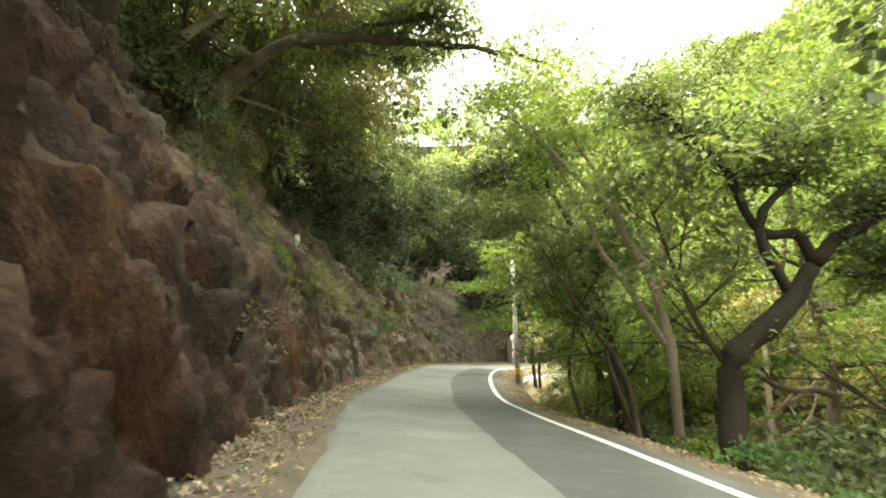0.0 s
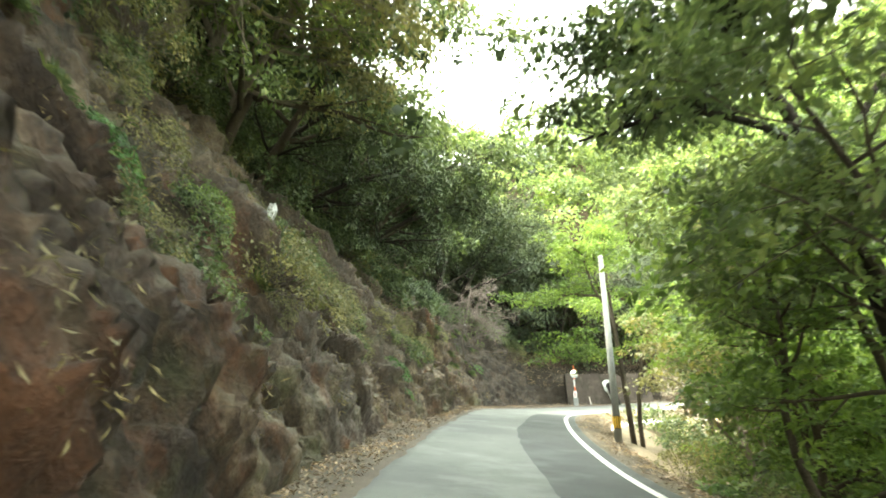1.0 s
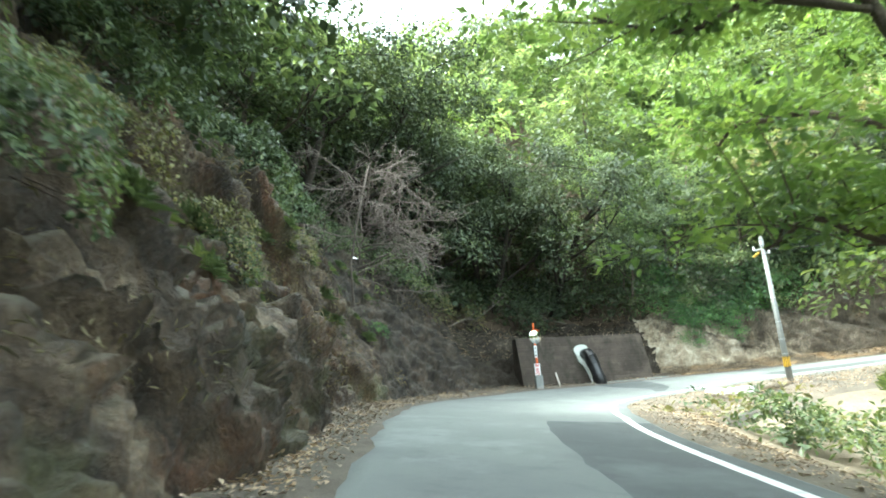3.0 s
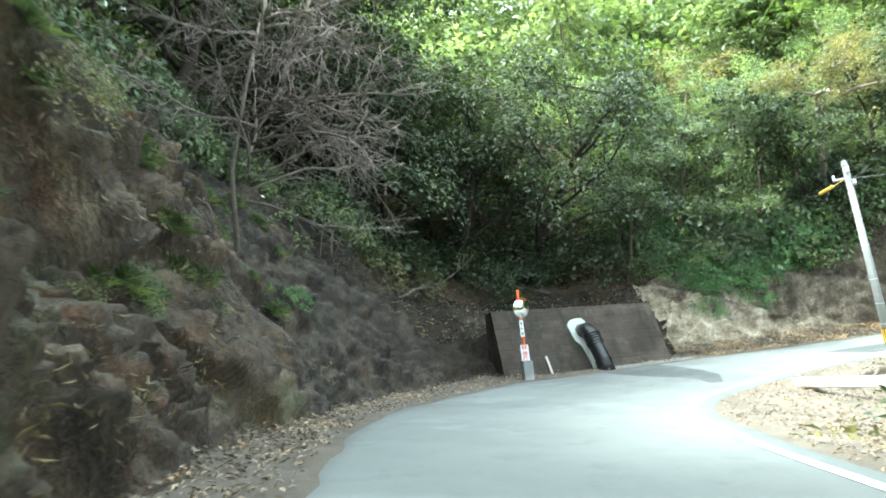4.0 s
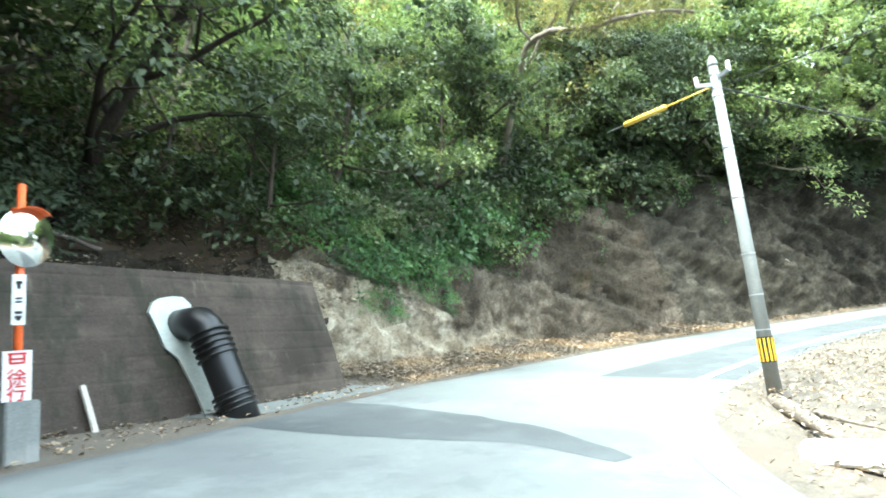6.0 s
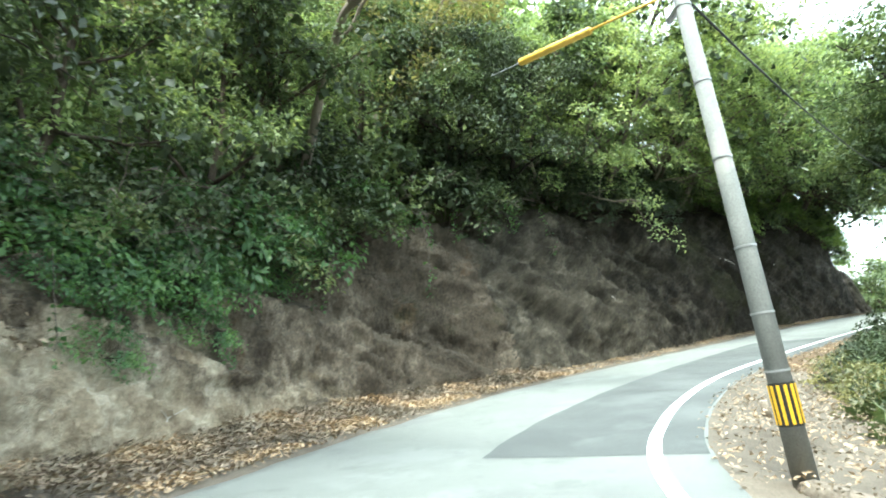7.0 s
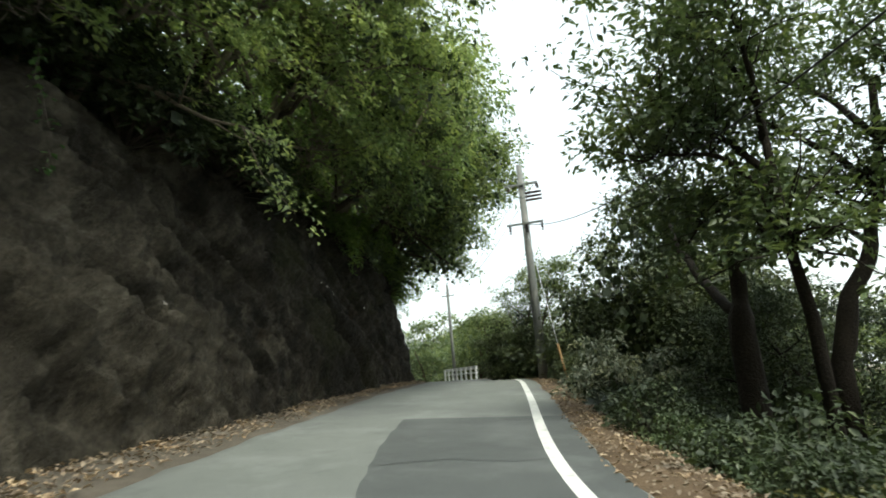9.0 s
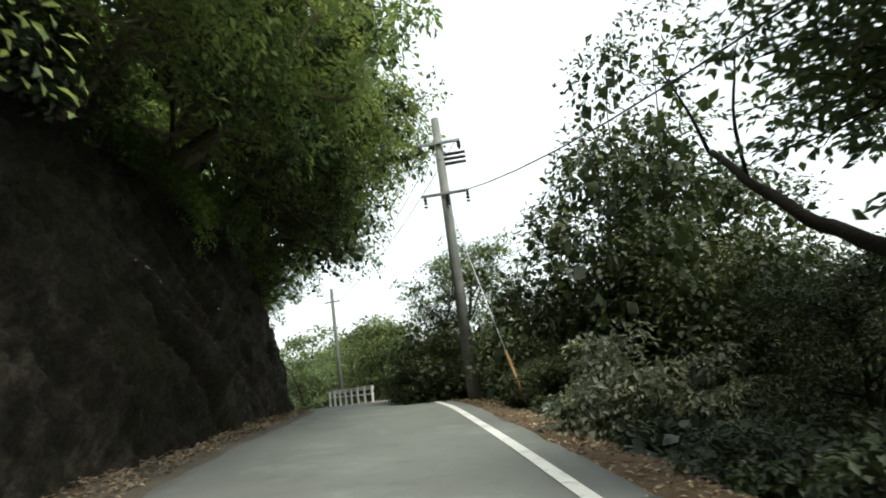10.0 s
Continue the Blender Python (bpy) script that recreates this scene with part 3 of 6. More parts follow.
# the shoulder on the valley side
VERGE = keyed([(-30, 0.9), (20, 0.9), (30, 1.2), (40, 1.6), (46, 2.4), (52, 3.4), (58, 2.9), (64, 1.7), (72, 1.1), (85, 1.6), (90, 2.4), (120, 2)])
DIP = keyed([(50, 0), (54, 0.28), (59, 0.28), (63, 0)])   # the shoulder sags round the pole in the bend
for s0, s1, mat, label in ((-32, 57.2, DIRT, "pale dirt shoulder with fallen leaves"), (57.2, 65.6, EARTH, "trodden brown shoulder with fallen leaves"), (65.6, 117, DARK_EARTH, "dark brown earth shoulder with fallen leaves")):
    rows = []
    for s in np.arange(s0, s1 + 0.1, 0.4):
        a, b = LINE(s) - HEM(s) + 0.06 + 0.10 * fbm(Vector((s * 1.3, 5, 2))), LINE(s) - 0.34 - VERGE(s)
        rows.append([at(s, a + (b - a) * k / 8, -0.02 if k == 0 else 0.012 + 0.05 * fbm(Vector((s * 0.9, k * 0.4, 12))) * min(1, k / 3) - 0.25 * (k / 8) ** 3 - DIP(s) * min(1, k / 3)) for k in range(9)])
    tagged(new("shoulder", grid_mesh("shoulder", rows, mat, flip=True)), label, "ground", kind="structure")

EDGE = np.array([at(s, LINE(s) - 0.34 - VERGE(s), -0.25) for s in np.arange(-32, 117, 1.0)])
SIDE = np.array([[-math.sin(heading(s)), math.cos(heading(s))] for s in np.arange(-32, 117, 1.0)])


def ground_z(x, y):
    """Height of the falling ground on the valley side."""
    d2 = (EDGE[:, 0] - x) ** 2 + (EDGE[:, 1] - y) ** 2
    i = int(np.argmin(d2))
    w = 1 / (d2 + 0.05) ** 2
    z = float((w * EDGE[:, 2]).sum() / w.sum())
    d = math.sqrt(d2[i])
    right = -((x - EDGE[i, 0]) * SIDE[i, 0] + (y - EDGE[i, 1]) * SIDE[i, 1])
    if right < 0:
        return z - 0.35 - min(d, 4) * 0.3
    d = min(d, 400)
    return z - 0.42 * min(d, 9) - 0.25 * max(0, d - 9) + 0.25 * fbm(Vector((x * 0.25, y * 0.25, 0))) * min(1, d)


def spaced(lo, hi, step, far):
    mid = list(np.arange(lo, hi + 0.1, step))
    out = [step * 1.6 ** k for k in range(1, 18)]
    left, right, run = [], [], 0
    for o in out:
        run += o
        if run > far:
            break
        left.append(lo - run), right.append(hi + run)
    return left[::-1] + mid + right


xs, ys = spaced(-8, 60, 0.8, 2500), spaced(-36, 60, 0.8, 2500)
rows = [[Vector((x, y, ground_z(x, y))) for x in xs] for y in ys]
tagged(new("ground", grid_mesh("ground", rows, LITTER_SOIL)), "steep brown forest floor falling to the valley", "ground", kind="structure")


# ---- plants ----
def limb(rng, start, way, length, radius, bend, rise, steps=6):
    line, p, d = [], Vector(start), Vector(way).normalized()
    for k in range(steps + 1):
        f = k / steps
        line.append((p.copy(), max(radius * (1 - 0.72 * f), 0.006)))
        d = (d + Vector(rng.normal(0, bend, 3)) + Vector((0, 0, rise))).normalized()
        p = p + d * (length / steps)
    return line


def clumps(name, centres, radii, per, size, mat, rng, flatten=0.6, blade=0.5, droop=0.25, upper=0.35):
    """Leaves on the upper shells of many small domes, one island a leaf."""
    c, r = np.repeat(np.asarray(centres, float), per, 0), np.repeat(np.asarray(radii, float), per)
    n = len(c)
    o = rng.normal(0, 1, (n, 3))
    o /= np.linalg.norm(o, axis=1)[:, None]
    o[:, 2] = np.where(o[:, 2] < -upper, -o[:, 2], o[:, 2])
    p = c + o * (r * rng.uniform(0.55, 1.08, n))[:, None] * np.array([1, 1, flatten])
    d = o * np.array([1, 1, 0.3]) + rng.normal(0, 0.45, (n, 3)) - np.array([0, 0, droop])
    d /= np.linalg.norm(d, axis=1)[:, None]
    up = o * 0.6 + np.array([0, 0, 0.8]) + rng.normal(0, 0.35, (n, 3))
    side = np.cross(d, up)
    side /= np.linalg.norm(side, axis=1)[:, None] + 1e-9
    return blades(name, p, d, side, size * rng.uniform(0.6, 1.35, n), blade, mat)


def blades(name, c, d, side, ln, wide, mat):
    n, ln = len(c), ln[:, None]
    top = np.cross(side, d)
    v = np.empty((n, 4, 3))
    v[:, 0] = c
    v[:, 1] = c + d * ln * 0.5 + side * ln * wide * 0.5 + top * ln * 0.08
    v[:, 2] = c + d * ln - top * ln * 0.14
    v[:, 3] = c + d * ln * 0.5 - side * ln * wide * 0.5 + top * ln * 0.08
    me = bpy.data.meshes.new(name)
    me.vertices.add(4 * n)
    me.vertices.foreach_set("co", v.ravel())
    i = np.arange(n)[:, None] * 4
    tri = np.concatenate([i + [0, 1, 2], i + [0, 2, 3]], 1).ravel()
    me.loops.add(6 * n)
    me.loops.foreach_set("vertex_index", tri.astype(np.int32))
    me.polygons.add(2 * n)
    me.polygons.foreach_set("loop_start", np.arange(0, 6 * n, 3, dtype=np.int32))
    me.materials.append(mat)
    me.update(calc_edges=True)
    return me


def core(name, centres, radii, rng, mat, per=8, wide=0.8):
    """Big leaves deep inside each bunch close it to the light; their dark colour adds shade."""
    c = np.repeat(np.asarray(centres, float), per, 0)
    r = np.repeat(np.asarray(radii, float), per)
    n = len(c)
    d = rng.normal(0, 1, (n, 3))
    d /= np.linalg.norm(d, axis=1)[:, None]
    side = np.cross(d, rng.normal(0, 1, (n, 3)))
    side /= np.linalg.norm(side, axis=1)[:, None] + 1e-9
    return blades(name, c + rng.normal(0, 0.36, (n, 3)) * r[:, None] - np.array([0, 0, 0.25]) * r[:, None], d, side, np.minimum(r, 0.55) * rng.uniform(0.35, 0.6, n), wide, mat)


def branching(rng, height, radius, lean, fork, limbs, spread, rise):
    lines, tips = [], []
    trunk = limb(rng, (0, 0, -0.6), Vector((lean[0], lean[1], 1)), height * 0.92, radius, 0.10, 0.02, 9)
    trunk[0] = (trunk[0][0], radius * 1.35)
    lines.append(trunk)
    for k in range(limbs):
        f = fork + (1 - fork) * (k + rng.uniform(0, 0.8)) / limbs
        i = min(int(f * 9), 8)
        p = trunk[i][0].lerp(trunk[i + 1][0], f * 9 - i)
        a = k * 2.4 + rng.uniform(-0.5, 0.5)
        d = Vector((math.cos(a) * spread, math.sin(a) * spread, rise + rng.uniform(-0.15, 0.25)))
        ln = height * rng.uniform(0.28, 0.5) * (1.15 - 0.5 * f)
        one = limb(rng, p, d, ln, trunk[i][1] * 0.55, 0.18, 0.03, 6)
        lines.append(one)
        for j in range(4):
            q = one[2 + j][0]
            e = (one[3 + j][0] - q).normalized() + Vector(rng.normal(0, 0.55, 3))
            two = limb(rng, q, e, ln * rng.uniform(0.35, 0.55), one[2 + j][1] * 0.6, 0.2, 0.02, 2)
            lines.append(two)
            tips += [two[1][0], two[2][0]]
        tips.append(one[-1][0])
    tips.append(trunk[-1][0])
    return lines, tips


def tree(name, label, seed, height, radius, leaf, bark, clump=(0.45, 0.8), per=70, size=0.17, lean=(0, 0), fork=0.4, limbs=9, spread=1.0, rise=0.45,
         flatten=0.6, droop=0.25, blade=0.5, sides=6, group="", dense=0):
    rng = np.random.default_rng(seed)
    ob = empty(name, Matrix.Translation((0, 0, -60)), label, "tree", group)
    lines, tips = branching(rng, height, radius, lean, fork, limbs, spread, rise)
    part("trunk", tubes("trunk", lines, bark, sides), bark, ob)
    t = np.array(tips) + rng.normal(0, 0.12, (len(tips), 3))
    r = rng.uniform(*clump, len(t))
    part("crown", clumps("crown", t, r, per, size, leaf, rng, flatten, blade, droop), leaf, ob)
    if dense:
        part("inner_foliage", core("inner_foliage", t, r, rng, SHADE_TONED, dense), SHADE_TONED, ob, "inner leaves, coloured dark for the shade in the crown")
    return ob


def path_tree(name, label, paths, clump_at, leaf, bark, seed, clump=(0.4, 0.75), per=70, size=0.15, flatten=0.5, twigs=10, puff=0.9, droop=0.2, more=3):
    """A tree whose trunk and limbs follow given lines. clump_at: lines, by number, that carry leaves, each from a share of its length on."""
    rng = np.random.default_rng(seed)
    base = Vector(paths[0][0][0])
    ob = empty(name, Matrix.Translation(base), label, "tree")
    lines, tips = [], []
    for pts, r0, r1 in paths:
        n = 4 * (len(pts) - 1)
        _, dense = catmull(pts, 0.12) if len(pts) > 2 else (0, np.linspace(pts[0], pts[1], 8))
        k = len(dense)
        lines.append([(Vector(p) - base + 0.09 * noise.noise_vector(Vector(p) * 1.6) * min(1, i / 6), (r0 + (r1 - r0) * i / (k - 1)) * (1 + 0.22 * noise.noise(Vector(p) * 3.5))) for i, p in enumerate(dense)])
    for number, start in clump_at:
        one = lines[number]
        for j in range(twigs):
            i = int((start + (1 - start) * (j + 0.5) / twigs) * (len(one) - 1))
            for _ in range(more):
                d = Vector(rng.normal(0, 1, 3))
                d.z = abs(d.z) * 0.5
                tw = limb(rng, one[i][0], d, puff * rng.uniform(0.5, 1.6), max(one[i][1] * 0.35, 0.012), 0.2, 0.02, 4)
                lines.append(tw)
                tips += [tw[2][0], tw[4][0]]
    part("trunk", tubes("trunk", lines, bark, 9), bark, ob)
    t = np.array(tips)
    part("crown", clumps("crown", t, rng.uniform(*clump, len(t)), per, size, leaf, rng, flatten, 0.5, droop), leaf, ob)
    return ob


def shrub(name, label, seed, wide_m, tall, leaf, n_clumps=26, per=60, size=0.11, flatten=0.65, blade=0.5, category="shrub", bark=None, group="", clump=(0.22, 0.42), droop=0.25, stem=0.014, inner=False, dense=0):
    rng = np.random.default_rng(seed)
    bark = bark or BARK
    ob = empty(name, Matrix.Translation((0, 0, -60)), label, category, group)
    lines, tips = [], []
    for k in range(n_clumps):
        a = k * 2.4 + rng.uniform(-0.4, 0.4)
        r = math.sqrt((k + 0.5) / n_clumps)
        end = Vector((math.cos(a) * r * wide_m, math.sin(a) * r * wide_m, tall * (1.05 - 0.75 * r * r) * rng.uniform(0.75, 1.1)))
        one = limb(rng, (0, 0, -0.15), end, end.length, stem, 0.10, 0.0, 3)
        lines.append(one)
        tips.append(one[-1][0])
        if inner:
            tips += [one[2][0] + Vector(rng.normal(0, 0.3, 3)), one[1][0].lerp(one[2][0], 0.5) + Vector(rng.normal(0, 0.3, 3))]
    part("stem", tubes("stem", lines, bark, 3), bark, ob)
    t = np.array(tips)
    r = rng.uniform(*clump, len(t))
    part("foliage", clumps("foliage", t, r, per, size, leaf, rng, flatten, blade, droop), leaf, ob)
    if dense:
        part("inner_foliage", core("inner_foliage", t, r, rng, SHADE_TONED, dense), SHADE_TONED, ob, "inner leaves, coloured dark for the shade in the crown")
    return ob


def tuft(name, label, seed, n, length, mat, group):
    rng = np.random.default_rng(seed)
    ob = empty(name, Matrix.Translation((0, 0, -60)), label, "grass", group)
    az = rng.uniform(0, 6.28, n)
    d = np.stack([np.cos(az), np.sin(az), rng.uniform(0.2, 1.6, n)], 1)
    d /= np.linalg.norm(d, axis=1)[:, None]
    side = np.cross(d, [0, 0, 1.0])
    side /= np.linalg.norm(side, axis=1)[:, None]
    c = rng.normal(0, 0.16, (n, 3)) * np.array([1, 1, 0.2])
    part("blade", blades("blade", c, d, side, length * rng.uniform(0.5, 1.3, n), 0.09, mat), mat, ob)
    return ob


TREES, SHRUBS = "trees of the hillside", "shrubs along the road"
evergreen = tree("evergreen_tree", "dark evergreen broadleaf tree on the slope above the road", 3, 8.0, 0.16, DARK, BARK, (0.45, 0.85), 70, 0.16, fork=0.25, limbs=11, sides=5, group=TREES, dense=6)
broadleaf = tree("broadleaf_tree", "mid-green broadleaf tree on the slope above the road", 4, 8.0, 0.15, MID, BARK, (0.45, 0.85), 66, 0.155, fork=0.22, limbs=11, sides=5, group=TREES, dense=6)
oak = tree("oak_tree", "olive-green oak with fresh leaves on the slope", 6, 7.5, 0.14, OLIVE, PALE_BARK, (0.4, 0.75), 50, 0.17, fork=0.28, limbs=10, group=TREES)
maple = tree("maple_tree", "lime-green maple with level layers of fresh leaves", 8, 7.0, 0.12, LIME, BARK, (0.5, 0.95), 62, 0.17, fork=0.3, limbs=10, spread=1.3, rise=0.2, flatten=0.22, droop=0.05, group=TREES)
fresh = tree("broadleaf_tree", "fresh light-green broadleaf tree leaning over the bank", 9, 7.5, 0.14, FRESH, BARK, (0.45, 0.85), 66, 0.155, fork=0.22, limbs=11, sides=5, group=TREES, dense=4)
tall_maple = tree("maple_tree", "tall lime-green maple with level layers of fresh leaves", 18, 12.5, 0.2, LIME, BARK, (0.6, 1.1), 74, 0.17, fork=0.3, limbs=13, spread=1.2, rise=0.25, flatten=0.3, droop=0.05, sides=5, group=TREES)
airy = tree("broadleaf_tree", "light-crowned broadleaf tree at the brink of the cutting", 17, 8.0, 0.14, FRESH, PALE_BARK, (0.4, 0.75), 46, 0.15, fork=0.25, limbs=10, droop=0.5, sides=5, group=TREES)
spring = tree("broadleaf_tree", "bright spring-green broadleaf tree leaning out over the bank", 19, 7.5, 0.13, SPRING, PALE_BARK, (0.4, 0.8), 60, 0.15, fork=0.15, limbs=12, sides=5, droop=0.15, group=TREES)
slender = tree("broadleaf_tree", "slender dark-stemmed roadside tree with a high crown", 14, 7.5, 0.10, MID, BARK, (0.4, 0.75), 46, 0.17, fork=0.5, limbs=8, rise=0.6, group=TREES)
pale_tree = tree("broadleaf_tree", "pale green young broadleaf tree above the cut bank", 15, 7.0, 0.12, PALE_GREEN, PALE_BARK, (0.35, 0.7), 58, 0.15, fork=0.15, limbs=11, rise=0.35, group=TREES)
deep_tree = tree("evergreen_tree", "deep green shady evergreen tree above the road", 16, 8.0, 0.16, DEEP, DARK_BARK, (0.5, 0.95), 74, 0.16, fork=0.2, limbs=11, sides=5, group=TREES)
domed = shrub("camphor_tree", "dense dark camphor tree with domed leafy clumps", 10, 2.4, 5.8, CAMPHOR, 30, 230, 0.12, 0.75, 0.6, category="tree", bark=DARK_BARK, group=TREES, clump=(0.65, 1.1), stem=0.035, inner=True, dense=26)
far_dark = tree("evergreen_tree", "dark evergreen tree in the hillside wood", 11, 8.5, 0.16, DARK, BARK, (0.7, 1.2), 26, 0.38, fork=0.15, limbs=8, sides=4, group=TREES)
far_mid = tree("broadleaf_tree", "fresh green broadleaf tree in the hillside wood", 12, 8.0, 0.15, MID, BARK, (0.7, 1.2), 26, 0.38, fork=0.15, limbs=8, sides=4, group=TREES)
far_lime = tree("broadleaf_tree", "bright lime-green tree in the hillside wood", 13, 8.0, 0.15, LIME, BARK, (0.7, 1.2), 26, 0.38, fork=0.15, limbs=8, sides=4, group=TREES)
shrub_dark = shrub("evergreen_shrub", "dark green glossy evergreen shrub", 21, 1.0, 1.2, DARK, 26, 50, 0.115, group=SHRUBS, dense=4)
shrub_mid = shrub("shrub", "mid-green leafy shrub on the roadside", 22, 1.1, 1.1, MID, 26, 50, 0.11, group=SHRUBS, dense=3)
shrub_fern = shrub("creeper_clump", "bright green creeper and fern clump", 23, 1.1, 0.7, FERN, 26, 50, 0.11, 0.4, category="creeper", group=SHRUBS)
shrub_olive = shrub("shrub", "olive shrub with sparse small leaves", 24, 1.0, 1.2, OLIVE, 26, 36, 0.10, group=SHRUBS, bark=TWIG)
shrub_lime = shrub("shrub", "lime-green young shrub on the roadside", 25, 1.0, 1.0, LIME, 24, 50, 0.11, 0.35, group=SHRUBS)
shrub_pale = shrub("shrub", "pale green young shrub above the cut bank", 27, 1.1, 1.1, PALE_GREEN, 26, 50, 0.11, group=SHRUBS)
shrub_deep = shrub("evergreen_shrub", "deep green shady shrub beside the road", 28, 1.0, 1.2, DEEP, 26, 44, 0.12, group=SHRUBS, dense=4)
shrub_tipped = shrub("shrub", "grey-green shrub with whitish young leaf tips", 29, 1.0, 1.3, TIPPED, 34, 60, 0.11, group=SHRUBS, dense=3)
ivy = shrub("ivy_patch", "low ivy with broad dull blue-green leaves on the verge", 30, 0.9, 0.42, IVY, 26, 34, 0.2, 0.5, 0.85, category="ivy", group=SHRUBS, clump=(0.2, 0.38))
grass = tuft("grass_tuft", "tuft of dull green mountain grass", 26, 110, 0.4, MID, SHRUBS)
PROTOS = [spring, ivy, airy, shrub_tipped, tall_maple, deep_tree, shrub_deep, pale_tree, evergreen, broadleaf, oak, maple, fresh, slender, domed, far_dark, far_mid, far_lime, shrub_dark, shrub_mid, shrub_fern, shrub_olive, shrub_lime, shrub_pale, grass]

pick = random.Random(5)


def plant(proto, p, scale=1.0, tilt=(0, 0), turn=None, tall=1.0):
    m = Matrix.Translation(p) @ Euler((tilt[0], tilt[1], 0)).to_matrix().to_4x4() @ Matrix.Rotation(pick.uniform(0, 6.28) if turn is None else turn, 4, "Z")
    return copy_thing(proto, m @ Matrix.Diagonal((scale, scale, scale * tall, 1)))


def lean_out(s, amount, side=1):
    """A tilt that leans a plant from the slope over the road; side -1: from the valley side."""
    h = heading(min(s, TURN_END))
    out = Vector((math.sin(h), -math.cos(h), 0)) * amount * side
    return (-out.y, out.x)


# brink of the cliff: shrubs that hang over it
s = -8.0
while s < 104:
    for back in (-0.35, 0.8):
        u = face_len(s) + back + pick.uniform(-0.3, 0.5)
        if s < 50:
            proto = pick.choice([shrub_dark, shrub_dark, shrub_mid, shrub_olive, shrub_dark])
            if 41 < s < 47.5 and back < 0.5:
                continue
        elif s < 57:
            if 50 < s < 56.8 and (back < 0 or pick.random() < 0.6):
                continue
            proto = pick.choice([shrub_deep, shrub_deep, shrub_olive])
        elif s < 64:
            proto = pick.choice([shrub_fern, shrub_mid, shrub_fern, shrub_olive, shrub_dark, shrub_dark])
        else:
            proto = pick.choice([shrub_deep, shrub_deep, shrub_deep, shrub_dark] if s < 79 else [shrub_mid, shrub_lime])
        if back < 0 and pick.random() < 0.45:
            continue
        if 62 < s < 79:
            u += 0.55
        if 18.5 < s < 26:
            u += 1.3
        plant(proto, cliff_point(s, u), pick.uniform(0.8, 1.4), lean_out(s, pick.uniform(0.4, 1.0) if s < 62 or s > 79 else pick.uniform(0.15, 0.5)))
    s += 0.9
for k in range(16):
    s = 61 + k * 0.75
    plant(pick.choice([shrub_deep, shrub_dark]), cliff_point(s, face_len(s) + pick.uniform(1.2, 2.6)), pick.uniform(1.3, 1.8), lean_out(s, 0.5))
for k in range(8):
    s = 45.5 + k * 1.5
    plant(shrub_deep, cliff_point(s, face_len(s) + pick.uniform(1.4, 4.0)), pick.uniform(1.1, 1.6), lean_out(s, 0.3))
# trees at the brink, leaning out over the road
s = -10.0
while s < 101:
    u = face_len(s) + pick.uniform(0.7, 2.2)
    if s < 42:
        proto, lean, k = pick.choice([airy, fresh, airy, oak] if s < 26 else [deep_tree, evergreen, evergreen, oak]), pick.uniform(0.5, 0.95), pick.uniform(1.1, 1.4) if s < 26 else pick.uniform(0.8, 1.05)
    elif s < 56:
        proto, lean, k = deep_tree, pick.uniform(0.2, 0.5), pick.uniform(1.1, 1.35)
        u += 0.5
    elif s < 67:
        proto, lean, k = pick.choice([evergreen, deep_tree, broadleaf, evergreen]), pick.uniform(0.3, 0.6), pick.uniform(0.6, 0.85)
    else:
        proto, lean, k = pick.choice([broadleaf, evergreen] if s < 68 else [pale_tree, pale_tree, fresh] if s < 85 else [fresh, broadleaf, evergreen]), pick.uniform(0.3, 0.5) if s < 72.5 else pick.uniform(0.5, 0.8), pick.uniform(1.0, 1.3)
    if 36.5 < s < 45:
        u, lean = u + 2.6, 0.15
    plant(proto, cliff_point(s, u), k, lean_out(s, lean))
    s += 1.9
for s, u, k in ((84, 0.4, 0.9), (86.5, 0.2, 1.0), (88.5, 0.6, 1.05), (90.5, 0.3, 0.95), (80, 0.3, 0.85)):
    plant(fresh if k > 0.92 else broadleaf, cliff_point(s, face_len(s) + u), k, lean_out(s, 0.85))
for s, u, k in ((23.5, 0.8, 1.35), (26.0, 1.2, 1.3), (12.5, 0.8, 1.2)):
    plant(airy if s < 19 else broadleaf, cliff_point(s, face_len(s) + u), k, lean_out(s, 0.5))
# the wood further up: single trees first, then closed canopy
for u0, gap in ((4, 2.6), (8, 3.4), (12, 4.0)):
    s = -14 + u0 * 0.1
    while s < 104:
        if not (s < 40 and u0 > 9) and not (s > 76 and u0 > 9) and not (s < 14 and u0 > 5):
            q = cliff_point(s + pick.uniform(-1, 1), face_len(s) + u0 + pick.uniform(-1.2, 1.2))
            weights = [far_dark, far_dark, deep_tree] if s < 55 else ([far_mid, far_lime if s > 62 else far_dark, far_mid, far_dark] if u0 > 9 else [oak, pale_tree, far_mid, oak] if s < 69 else [pale_tree, pale_tree, far_lime, fresh])
            proto, k = pick.choice(weights), pick.uniform(0.8, 1.2)
            if not (69 < s < 87 and u0 < 9):
                plant(proto, q, k, lean_out(s, 0.15))
        s += gap
rng = np.random.default_rng(55)
